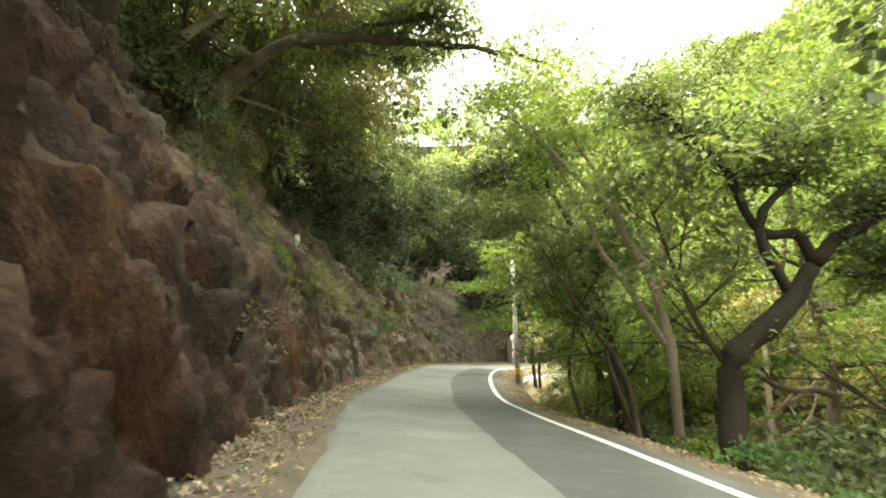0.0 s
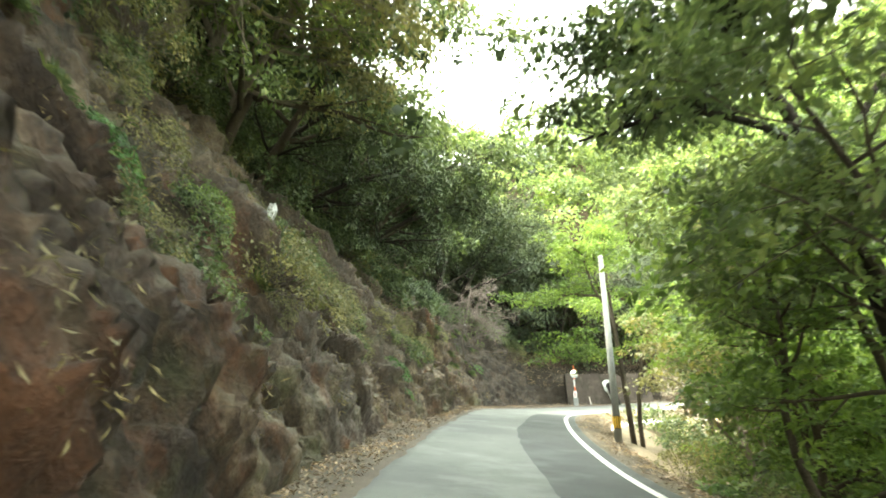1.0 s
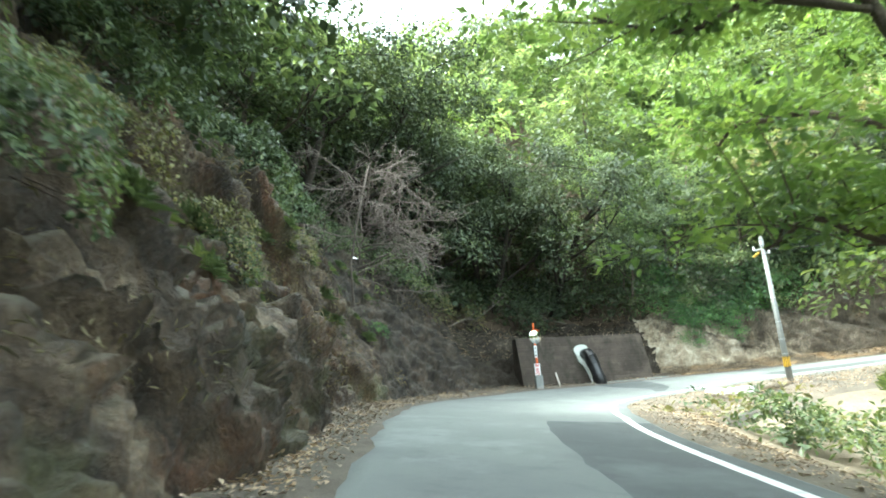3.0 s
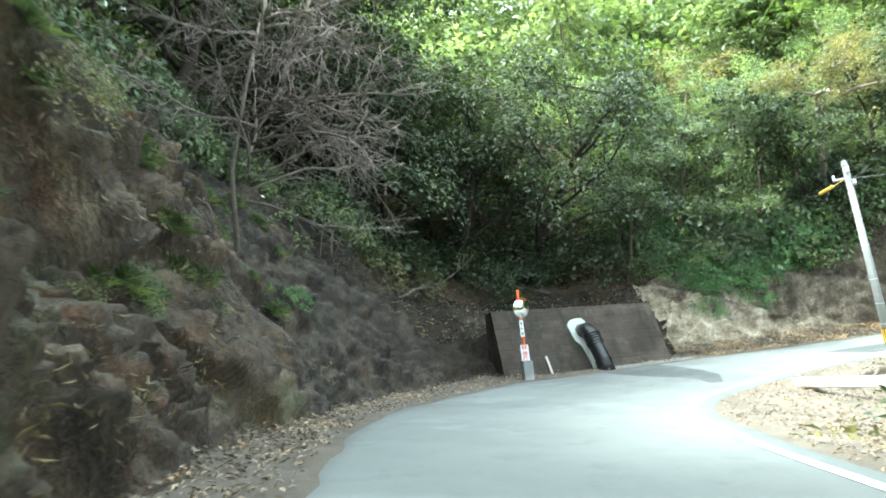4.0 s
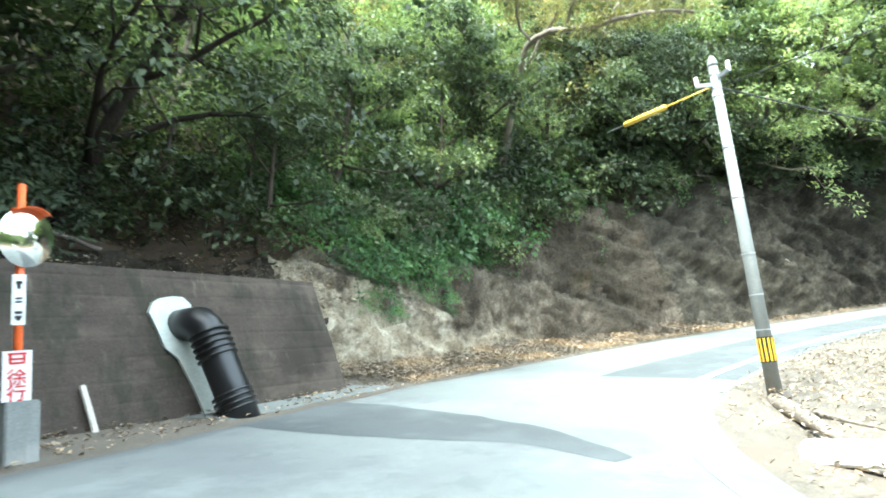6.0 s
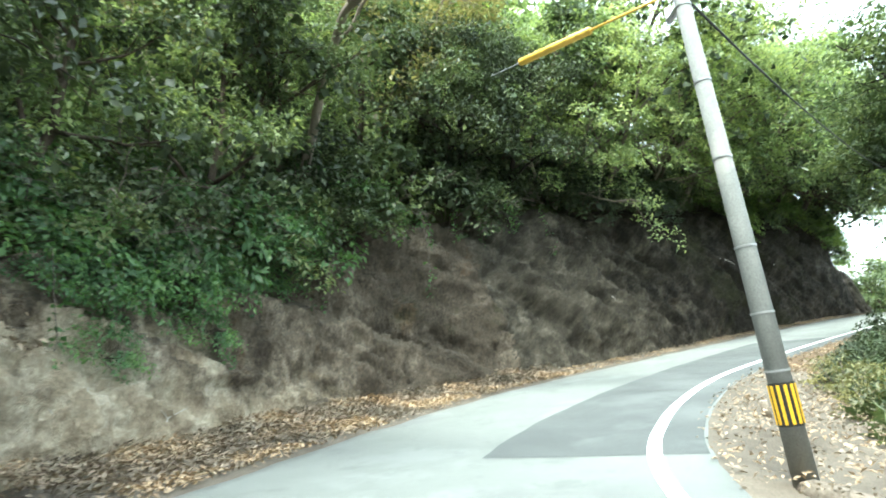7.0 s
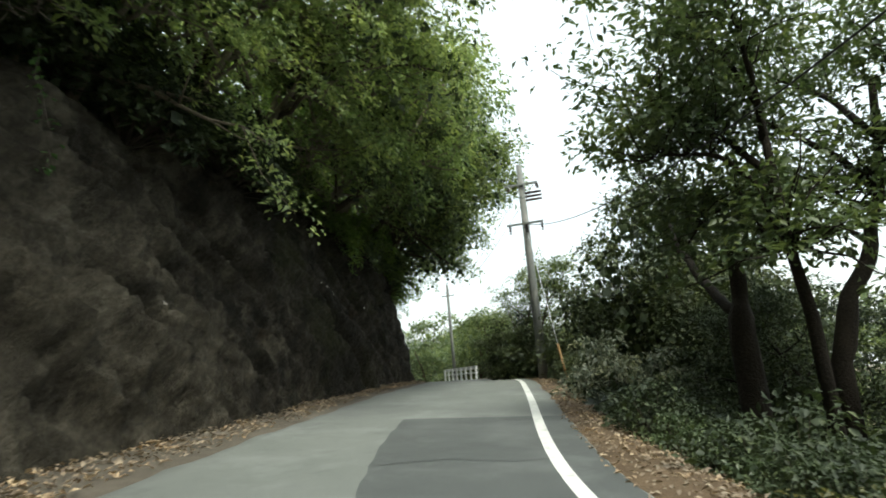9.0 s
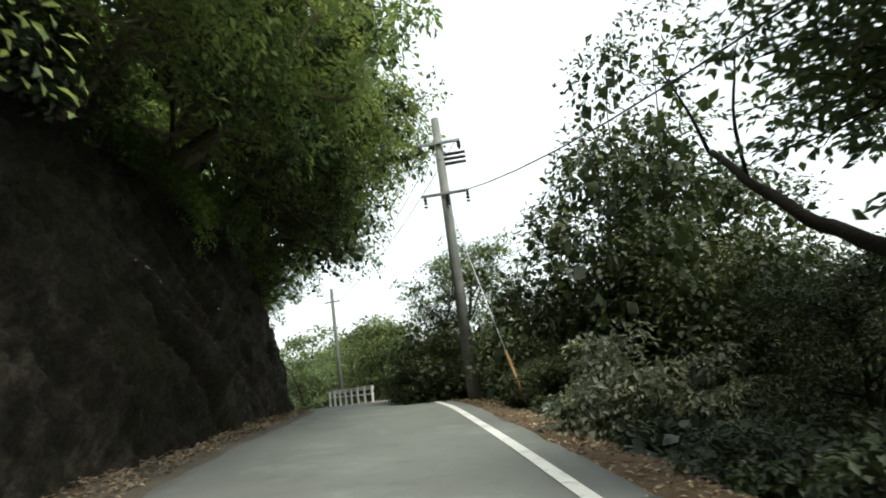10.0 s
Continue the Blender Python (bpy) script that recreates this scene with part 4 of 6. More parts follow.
for mat, share, label in ((MID, 0.3, "closed canopy of mid-green hillside wood"), (PALE_GREEN, 0.35, "closed canopy of pale green hillside wood"), (LIME, 0.15, "closed canopy of lime-green hillside wood"), (DARK, 0.2, "closed canopy of dark evergreen hillside wood")):
    c, r = [], []
    for k in range(int(820 * share)):
        sv, uv = (rng.uniform(14, 92), rng.uniform(9, 30)) if k % 3 == 0 else (rng.uniform(42, 76), rng.uniform(14, 54)) if k % 3 == 1 else (rng.uniform(38, 80), rng.uniform(38, 54))
        top, wide = cliff_point(sv, face_len(sv) + uv, False) + Vector((0, 0, rng.uniform(4.0, 8.5))), rng.uniform(1.6, 3.0)
        for j in range(9):
            a, q = j * 2.4, math.sqrt(j / 9)
            c.append(tuple(top + Vector((math.cos(a) * wide * q, math.sin(a) * wide * q, rng.uniform(-0.4, 0.4) - 2.4 * q * q))))
            r.append(rng.uniform(0.7, 1.3))
    tagged(new("hillside_canopy", clumps("hillside_canopy", np.array(c), np.array(r), 24, 0.55, mat, rng, 0.75)), label, "woodland", kind="stuff")

c = []
for k in range(2600):
    sv, uv = (rng.uniform(-6, 102), rng.uniform(0.6, 11)) if k % 2 else (rng.uniform(43, 70), rng.uniform(2.0, 12))
    c.append(tuple(cliff_point(sv, face_len(sv) + uv, False) + Vector((0, 0, rng.uniform(0.0, 0.9)))))
tagged(new("undergrowth", clumps("undergrowth", np.array(c[:1300]), rng.uniform(0.35, 0.75, 1300), 20, 0.2, DARK, rng, 0.7)), "dark green undergrowth under the hillside trees", "undergrowth", kind="stuff")
tagged(new("undergrowth", clumps("undergrowth", np.array(c[1300:]), rng.uniform(0.35, 0.75, 1300), 20, 0.2, MID, rng, 0.7)), "mid-green undergrowth under the hillside trees", "undergrowth", kind="stuff")

# small plants on the rock itself
for s, u, proto, k in ((17.2, 2.9, shrub_mid, 0.85), (18.4, 2.5, shrub_mid, 0.9), (19.3, 3.2, shrub_olive, 0.9), (16.4, 4.0, shrub_lime, 0.5), (29.4, 1.8, shrub_fern, 0.5), (27.4, 3.2, shrub_mid, 0.35), (27.7, 1.5, shrub_fern, 0.3), (29.2, 2.0, shrub_fern, 0.45), (29.6, 1.0, shrub_fern, 0.25), (18, 4.4, shrub_lime, 0.5), (17.4, 2.6, shrub_olive, 0.6),
                       (20, 3.4, shrub_olive, 0.8), (21.5, 3.0, shrub_olive, 0.8), (23.5, 3.6, shrub_mid, 0.5), (16, 4.8, shrub_fern, 0.7), (14, 5.6, shrub_lime, 0.35), (12, 4.6, shrub_lime, 0.3), (37, 2.6, shrub_fern, 0.4),
                       (41, 3.4, shrub_fern, 0.5), (45.5, 2.6, shrub_fern, 0.35), (10.5, 6.0, shrub_lime, 0.4), (31, 4.2, shrub_fern, 0.5), (33.5, 3.8, shrub_olive, 0.7), (35.0, 3.0, shrub_olive, 0.6), (58.2, 2.0, shrub_fern, 0.6), (59.5, 2.2, shrub_fern, 0.6)):
    plant(proto, cliff_point(s, u), k, lean_out(s, 0.8))
for k in range(110):
    s = pick.uniform(11, 42) if k % 2 else pick.uniform(15, 25)
    u = pick.uniform(0.3, 0.95) * face_len(s)
    if (fbm(Vector((s * 0.3, u * 0.5, 31)), 2) > -0.1 or 15 < s < 24) and not (18 < s < 26 and u > 3.8):
        plant(pick.choice([shrub_olive, shrub_mid, shrub_olive, shrub_olive]), cliff_point(s, u), pick.uniform(0.25, 0.6), lean_out(s, 0.9))
for k in range(130):
    s = pick.uniform(13, 47)
    u = pick.uniform(0.35, 0.98) * face_len(s)
    plant(grass, cliff_point(s, u), pick.uniform(0.3, 0.7), lean_out(s, 0.9))


rng = np.random.default_rng(91)
spots = []
while len(spots) < 420:
    s, f = rng.uniform(8, 49), rng.uniform(0.1, 0.98)
    u = f * face_len(s)
    if fbm(Vector((s * 0.35 + u * 0.3, u * 0.3, 51)), 2) > -0.05:
        spots.append(cliff_point(s, u))
c = np.repeat(np.array([tuple(p) for p in spots]), 46, 0)
c = c + rng.normal(0, 0.17, c.shape)
az = rng.uniform(0, 6.28, len(c))
d = np.stack([np.cos(az) + 0.5, np.sin(az) - 0.2, rng.uniform(-1.8, 0.7, len(c))], 1)
d /= np.linalg.norm(d, axis=1)[:, None]
side = np.cross(d, rng.normal(0, 1, d.shape))
side /= np.linalg.norm(side, axis=1)[:, None]
tagged(new("dry_grass", blades("dry_grass", c, d, side, rng.uniform(0.05, 0.15, len(c)), 0.05, STRAW)), "dry straw-coloured grass and rootlets on the rock ledges", "grass", kind="stuff")
for k in range(30):
    s = pick.uniform(20.5, 28)
    plant(pick.choice([shrub_mid, grass, shrub_olive, grass]), cliff_point(s, pick.uniform(0.45, 0.72) * face_len(s)), pick.uniform(0.35, 0.7), lean_out(s, 0.8))
# lush creepers on the sunny slope past the wall
for k in range(22):
    s = pick.uniform(57.0, 63.5)
    plant(shrub_fern if k % 3 else shrub_pale, cliff_point(s, face_len(s) + pick.uniform(0.8, 6.5)), pick.uniform(1.2, 1.8), lean_out(s, 0.7))


for k in range(14):
    s = 58.0 + k * 0.28
    plant(shrub_fern, cliff_point(s, face_len(s) - pick.uniform(-0.5, 0.5)), pick.uniform(0.6, 0.95), lean_out(s, 0.9))


# valley side: undergrowth, then trees
def right_of(s, d):
    p = at(s, LINE(s) - 0.34 - VERGE(s) - d)
    return Vector((p.x, p.y, ground_z(p.x, p.y)))


for s0, s1 in ((-4, 40), (62, 100)):
    for d0 in (0.25, 1.3):
        s = s0 + d0 * 0.3
        while s < s1:
            near = s < 45
            if not (near and 29 < s and d0 < 3) and not (near and 5 < s and pick.random() < 0.45):
                proto = pick.choice([shrub_mid, shrub_dark, shrub_lime, shrub_olive, shrub_fern, shrub_mid] if near else [shrub_deep, shrub_deep, shrub_deep, shrub_dark])
                plant(proto, right_of(s, d0 + pick.uniform(-0.2, 0.4)), pick.uniform(0.65, 1.05) * (1 if d0 > 1 else 0.5))
            s += pick.uniform(0.9, 1.5) + 0.25 * d0
# trees at s -6 to 0.5 are unseen, added to keep light off the cliff
for s, d, proto, k, lean in ((14.5, 6.0, tall_maple, 1.0, 0), (18, 7.0, tall_maple, 0.95, 0), (12.0, 7.5, tall_maple, 1.0, 0), (-6, 2.5, deep_tree, 1.2, 0.2), (-3, 3.5, evergreen, 1.2, 0.2), (0.5, 3.8, evergreen, 1.2, 0.1), (22, 9.5, tall_maple, 0.9, 0), (15.5, 5.0, oak, 1.0, 0), (19, 3.5, maple, 1.1, 0.2), (14.2, 1.2, slender, 0.9, 0.1), (15.4, 1.8, slender, 1.0, 0.15), (18.5, 1.2, slender, 0.85, 0.15), (21, 1.8, slender, 0.9, -0.1), (11.8, 2.6, slender, 1.0, 0.1), (25, 2.5, oak, 0.8, 0.0), (22, 3.5, maple, 0.9, 0.1), (24.5, 7, maple, 1.1, 0),
                             (27, 5, maple, 1.05, 0.1), (30, 8, maple, 1.1, 0), (35, 9, maple, 0.9, 0), 
                             (32, 13, broadleaf, 1.3, 0), (25, 14, maple, 1.5, 0), (17, 14, broadleaf, 1.5, 0), (9, 13, maple, 1.5, 0), (0, 10, broadleaf, 1.4, 0),
                             (87, 5.5, broadleaf, 0.8, 0), (90, 5, evergreen, 0.8, 0), (95, 4.5, broadleaf, 0.8, 0),
                             (73.5, 12, domed, 0.9, 0), (66, 12, broadleaf, 0.9, 0), (62, 11, maple, 0.8, 0), (58, 12, maple, 0.8, 0)):
    plant(proto, right_of(s, d), k, lean_out(s, lean, -1))
for k in range(26):
    s = 60.5 + k * 0.62
    plant(pick.choice([shrub_olive, grass, shrub_mid, shrub_olive] if s < 66.5 else [shrub_dark, shrub_deep, shrub_deep, shrub_deep]), right_of(s, pick.uniform(-0.25, 0.5)), pick.uniform(0.45, 0.75))
for k in range(26):
    s = 72.0 + k * 0.36
    plant(grass if k % 3 == 0 else ivy, at(s, LINE(s) - 0.34 - VERGE(s) + pick.uniform(-0.9, 0.1), -0.2), pick.uniform(0.6, 0.95))
for x, y, z, k, tall in ((29.4, 32.4, 3.2, 1.2, 1.2), (26.6, 33.6, 2.4, 0.95, 0.95), (32.4, 32.6, 3.6, 0.8, 1.0), (35.6, 33.4, 4.0, 0.65, 0.75), (37.6, 31.6, 3.8, 0.7, 0.8), (23.4, 32.0, 0.8, 0.7, 0.8), (30.6, 35.0, 3.9, 0.45, 0.6)):
    plant(domed, Vector((x, y, z)), k, tall=tall)
for x, y, k in ((23.8, 35.2, 0.62), (22.4, 35.6, 0.6), (21.0, 36.4, 0.55), (24.6, 37.6, 0.42), (20.0, 38.2, 0.42), (19.2, 40.0, 0.36)):
    plant(deep_tree, Vector((x, y, ground_z(x, y))), k)
for x, y, z, k in ((27.2, 38.1, 3.7, 0.95), (26.2, 37.5, 3.5, 0.8), (28.0, 37.2, 3.7, 0.8)):
    plant(shrub_tipped, Vector((x, y, z)), k, tall=1.3)
for x, y, z, k in ((34.6, 33.2, 4.3, 0.72), (36.4, 33.0, 4.2, 0.6)):
    plant(slender, Vector((x, y, z)), k)
# the hollow inside the bend
def thicket(spots, mat, label, seed):
    rng = np.random.default_rng(seed)
    c = [tuple(p + Vector((rng.normal(0, 0.5), rng.normal(0, 0.5), rng.uniform(0.05, 1.0)))) for p in spots for _ in range(7)]
    tagged(new("undergrowth", clumps("undergrowth", np.array(c), rng.uniform(0.25, 0.5, len(c)), 22, 0.17, mat, rng, 0.65)), label, "undergrowth", kind="stuff")


for mat, label, near_mats in ((MID, "mid-green undergrowth below the road", 1), (DARK, "dark undergrowth below the road", 2), (OLIVE, "olive undergrowth below the road", 3)):
    spots = [right_of(pick.uniform(-2, 44), pick.uniform(2.2, 7)) for _ in range(36)]
    for _ in range(60):
        x, y = pick.uniform(6.5, 18), pick.uniform(22, 41)
        spots.append(Vector((x, y, ground_z(x, y))))
    thicket(spots, mat, label, 700 + near_mats)
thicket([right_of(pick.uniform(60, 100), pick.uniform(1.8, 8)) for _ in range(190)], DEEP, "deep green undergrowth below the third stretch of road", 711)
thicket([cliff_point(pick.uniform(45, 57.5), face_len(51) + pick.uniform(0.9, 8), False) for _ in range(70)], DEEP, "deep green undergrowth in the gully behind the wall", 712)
for k in range(16):
    x, y = pick.uniform(7.5, 19), pick.uniform(22, 38)
    plant(pick.choice([slender, maple, slender, fresh]), Vector((x, y, ground_z(x, y))), pick.uniform(0.8, 1.1))
# woods that close the view past the end of the road
for k in range(46):
    x, y = pick.uniform(70, 96), -14 + k * 1.05
    if y > 16 and x < 76:
        x += 8
    plant(pick.choice([far_dark, far_mid, far_mid]), Vector((x, y, 1.5 + pick.uniform(0, 1.5))), pick.uniform(0.75, 1.15))
# the wooded valley slope below the road
rng = np.random.default_rng(78)
for mat, count, label in ((MID, 90, "mid-green woodland on the valley slope"), (DARK, 60, "dark evergreen woodland on the valley slope"), (LIME, 40, "lime-green woodland on the valley slope")):
    c, r = [], []
    while len(c) < count * 8:
        x, y = rng.uniform(14, 70), rng.uniform(-40, 30)
        if np.min((EDGE[:, 0] - x) ** 2 + (EDGE[:, 1] - y) ** 2) < 13 ** 2:
            continue
        top, wide = Vector((x, y, ground_z(x, y) + rng.uniform(3.5, 6.5))), rng.uniform(1.6, 2.8)
        for j in range(8):
            a, q = j * 2.4, math.sqrt(j / 8)
            c.append(tuple(top + Vector((math.cos(a) * wide * q, math.sin(a) * wide * q, rng.uniform(-0.4, 0.4) - 2.2 * q * q))))
            r.append(rng.uniform(0.7, 1.3))
    tagged(new("valley_canopy", clumps("valley_canopy", np.array(c), np.array(r), 24, 0.55, mat, rng, 0.75)), label, "woodland", kind="stuff")
# far wooded ridge across the valley
rng = np.random.default_rng(77)
c = []
for k in range(420):
    a, r = radians(rng.uniform(-100, 20)), rng.uniform(130, 210)
    c.append((20 + math.cos(a) * r, 45 + math.sin(a) * r, -8 + 18 * rng.beta(2, 1.6) + 2 * math.sin(a * 9)))
tagged(new("far_woodland", clumps("far_woodland", np.array(c), rng.uniform(4, 8, 420), 60, 2.4, MID, rng, 0.7)), "far wooded ridge across the valley", "woodland", kind="stuff")
# trees across the valley and past the bend
for k in range(24):
    x, y = 45 + k * 1.3 + pick.uniform(-1, 1), 25.5 - k * 0.35 + pick.uniform(-4, 1.0)
    plant(pick.choice([far_dark, far_mid, far_mid, broadleaf]), Vector((x, y, max(ground_z(x, y), 2.6))), pick.uniform(0.45, 0.7))
for k in range(12):
    plant(pick.choice([far_mid, far_dark]), Vector((62 + pick.uniform(-4, 12), 31 + k * 1.2, 3.5)), pick.uniform(0.6, 0.8))
for k in range(30):
    x, y = pick.uniform(55, 110), pick.uniform(-35, 44)
    if abs(y - (31.6 - (x - 44) * 0.42)) < 5.5 or (x < 52 and y > 32):
        continue
    plant(pick.choice([far_dark, far_mid, far_mid]), Vector((x, y, max(ground_z(x, y), 2.0))), pick.uniform(0.6, 0.9))

# trees with shapes of their own
path_tree("evergreen_tree", "dark evergreen tree whose bough hangs over the road", [
    ([(4.9, 17.6, -0.6), (4.75, 17.4, 1.2), (4.5, 17.2, 3.2), (4.0, 17.0, 5.2), (3.2, 16.8, 6.8), (2.6, 16.7, 8.4)], 0.16, 0.05),
    ([(3.8, 17.0, 5.6), (2.8, 16.7, 5.9), (1.8, 16.6, 6.0), (0.5, 16.6, 5.6)], 0.07, 0.02),
    ([(3.2, 16.8, 6.8), (2.4, 16.9, 7.1), (1.5, 17.1, 7.2), (0.7, 17.2, 7.0)], 0.06, 0.02),
    ([(4.0, 17.0, 5.2), (4.8, 16.6, 6.4), (5.6, 16.4, 7.6)], 0.07, 0.02)],
    ((0, 0.9), (1, 0.35), (2, 0.35)), DARK, DARK_BARK, 36, clump=(0.4, 0.7), per=62, size=0.14, twigs=8, more=3, puff=0.8, flatten=0.75, droop=0.4)
path_tree("evergreen_tree", "dark evergreen tree on the cliff with boughs above the road", [
    ([(-6.6, 8.6, 7.6), (-6.0, 8.8, 9.2), (-4.6, 9.0, 10.4), (-2.6, 9.2, 10.2), (-0.4, 9.4, 10.2), (1.6, 9.6, 9.8)], 0.2, 0.03),
    ([(-4.6, 9.0, 10.4), (-3.4, 9.8, 10.6), (-1.6, 11.0, 10.6), (0.4, 12.2, 10.3)], 0.09, 0.02),
    ([(-2.6, 9.2, 11.0), (-1.4, 8.6, 12.0), (0.2, 8.2, 12.6)], 0.08, 0.02)],
    ((0, 0.4), (1, 0.3), (2, 0.3)), MID, BARK, 37, clump=(0.35, 0.65), per=34, size=0.17, twigs=9, more=2, puff=0.8)
path_tree("evergreen_tree", "old dark evergreen oak with a forked leaning trunk", [
    ([(4.6, 10.2, -0.7), (4.75, 10.5, 0.8), (4.95, 10.6, 1.62), (5.96, 10.6, 2.48), (6.6, 10.6, 3.34)], 0.24, 0.17),
    ([(6.6, 10.6, 3.34), (7.3, 10.6, 3.9), (8.07, 10.5, 4.26), (9.0, 10.3, 4.9), (9.6, 10, 6.2)], 0.15, 0.05),
    ([(6.6, 10.6, 3.3), (6.48, 10.7, 3.86), (5.73, 10.7, 4.04), (5.26, 10.6, 5.14), (4.46, 10.5, 5.95), (3.6, 10.3, 6.6)], 0.12, 0.03),
    ([(6.1, 10.6, 2.78), (5.69, 10.5, 3.72), (5.71, 10.4, 4.25), (6.43, 10.4, 4.9), (7.12, 10.5, 5.9), (7.4, 10.6, 7.2)], 0.10, 0.03),
    ([(6.97, 10.6, 3.17), (7.84, 10.6, 3.05), (8.9, 10.5, 3.3)], 0.07, 0.03)],
    ((1, 0.35), (2, 0.45), (3, 0.5), (4, 0.5)), DARK, DARK_BARK, 31, per=62, size=0.13, more=3)
path_tree("oak_tree", "slender pale-barked tree with a crooked double trunk", [
    ([(4.45, 12.2, -0.7), (4.48, 12.2, 0.3), (4.52, 12.2, 1.72), (4.31, 12.2, 2.97), (3.85, 12.2, 4.16), (3.17, 12.2, 5.29), (2.16, 12.2, 6.48), (1.09, 12.2, 7.3)], 0.10, 0.03),
    ([(4.39, 12.2, 2.05), (3.71, 12.3, 3.33), (3.21, 12.4, 4.3), (2.61, 12.4, 5.81), (2.2, 12.4, 7.0)], 0.07, 0.025),
    ([(3.85, 12.2, 4.16), (3.21, 12.1, 5.8), (2.68, 12.1, 6.86), (2.3, 12.0, 8.0)], 0.06, 0.02),
    ([(4.31, 12.2, 2.97), (4.7, 12.3, 4.2), (5.0, 12.4, 5.6), (5.1, 12.5, 7.2)], 0.06, 0.02),
    ([(2.16, 12.2, 6.48), (1.7, 12.8, 7.4), (1.2, 13.6, 8.2), (0.6, 14.4, 8.6)], 0.035, 0.012),
    ([(2.68, 12.1, 6.86), (2.6, 12.9, 7.9), (2.3, 13.8, 8.8), (1.8, 14.8, 9.2)], 0.035, 0.012)],
    ((0, 0.65), (1, 0.6), (2, 0.4), (3, 0.5), (4, 0.3), (5, 0.3)), LIME, PALE_BARK, 32, per=34, size=0.13, more=2, twigs=8)
path_tree("maple_tree", "spreading lime-green maple with dark slanting trunks", [
    ([(4.6, 32.0, 0.6), (4.56, 32.0, 1.56), (4.45, 32.0, 3.13), (4.32, 32.0, 5.04), (4.11, 32.0, 6.34), (3.83, 32.0, 7.41), (3.23, 32.0, 8.57)], 0.105, 0.025),
    ([(4.32, 32.0, 5.04), (4.21, 32.0, 6.85), (4.12, 31.9, 8.5), (4.5, 31.8, 9.6)], 0.06, 0.02),
    ([(3.95, 32.0, 6.79), (2.67, 32.1, 6.9), (1.78, 32.2, 6.62), (0.9, 32.3, 6.9)], 0.05, 0.015),
    ([(4.53, 32, 3.7), (3.62, 32.1, 4.2), (2.87, 32.1, 4.5), (2.2, 32.2, 4.3)], 0.05, 0.015),
    ([(4.45, 32, 4.4), (5.4, 32.5, 5.4), (6.6, 33, 6.3), (7.6, 33.4, 6.6)], 0.07, 0.02),
    ([(4.3, 32, 5.4), (4.2, 33.4, 6.3), (4.3, 35, 6.9), (4.5, 36.2, 6.7)], 0.06, 0.02),
    ([(4.15, 32, 6.1), (3.4, 30.8, 7.0), (2.9, 29.5, 7.7), (2.4, 28.6, 7.8)], 0.05, 0.02)],
    ((0, 0.75), (1, 0.3), (2, 0.3), (3, 0.35), (4, 0.4), (5, 0.4), (6, 0.4)), LIME, BARK, 33, clump=(0.4, 0.75), per=60, size=0.14, flatten=0.22, twigs=7, more=2, droop=0.05)
path_tree("maple_tree", "dark-stemmed young maple beside the pole", [
    ([(4.7, 31.3, 0.5), (4.62, 31.3, 1.45), (4.75, 31.3, 2.99), (5.07, 31.3, 4.66), (5.65, 31.2, 6.0), (6.0, 31, 7.4)], 0.085, 0.022),
    ([(4.9, 31.3, 3.7), (5.6, 30.4, 4.9), (6.2, 29.6, 5.9)], 0.05, 0.02)],
    ((0, 0.6), (1, 0.4)), LIME, BARK, 34, per=60, size=0.14, flatten=0.25, twigs=8, more=2, droop=0.05)
path_tree("camphor_tree", "old dark tree with a broken top and one long bough", [
    ([(23.0, 39.5, 2.4), (23.05, 39.4, 3.6), (23.13, 39.25, 5.1), (23.3, 38.9, 5.7), (23.2, 38.9, 6.2), (23.25, 38.85, 6.6)], 0.24, 0.10),
    ([(23.2, 39.1, 5.35), (23.75, 38.7, 5.62), (24.5, 38.1, 6.2), (25.15, 37.55, 6.95), (25.75, 37.05, 7.65)], 0.11, 0.05),
    ([(25.75, 37.05, 7.65), (25.9, 37.2, 8.5), (26.1, 37.5, 9.2)], 0.03, 0.01),
    ([(25.2, 37.5, 7.0), (25.1, 37.8, 7.8), (24.8, 38.1, 8.5)], 0.03, 0.01)],
    ((2, 0.9), (3, 0.8)), DEEP, DARK_BARK, 35, clump=(0.2, 0.35), per=14, size=0.13, twigs=3, more=1, puff=0.5)
path_tree("camphor_tree", "tall dark tree with a slim curved trunk and airy crown", [
    ([(21.85, 39.6, 2.4), (21.82, 39.55, 4.2), (21.85, 39.6, 5.1), (21.91, 39.67, 5.85), (21.94, 39.72, 6.5), (21.97, 39.74, 7.3), (21.96, 39.74, 8.6), (21.9, 39.6, 10.6)], 0.13, 0.05),
    ([(21.95, 39.73, 6.6), (22.3, 39.5, 7.05), (22.75, 39.4, 7.2), (23.15, 39.7, 6.9), (23.4, 39.9, 6.5)], 0.055, 0.012),
    ([(21.97, 39.74, 7.3), (22.5, 39.95, 8.0), (23.1, 40.3, 8.7), (23.6, 40.7, 9.4)], 0.06, 0.015),
    ([(21.96, 39.74, 8.4), (22.3, 39.6, 9.3), (22.8, 39.5, 10.2), (23.4, 39.8, 11.0)], 0.05, 0.015),
    ([(21.96, 39.74, 7.8), (21.7, 40.2, 8.8), (21.6, 40.8, 9.8), (21.8, 41.4, 10.8)], 0.05, 0.015),
    ([(21.97, 39.74, 7.0), (22.4, 40.3, 7.6), (22.9, 40.7, 7.8), (23.3, 41.0, 7.7)], 0.045, 0.012)],
    ((0, 0.7), (1, 0.6), (2, 0.3), (3, 0.3), (4, 0.3), (5, 0.45)), DARK, DARK_BARK, 45, clump=(0.35, 0.65), per=36, size=0.14, twigs=10, more=3, puff=1.15)
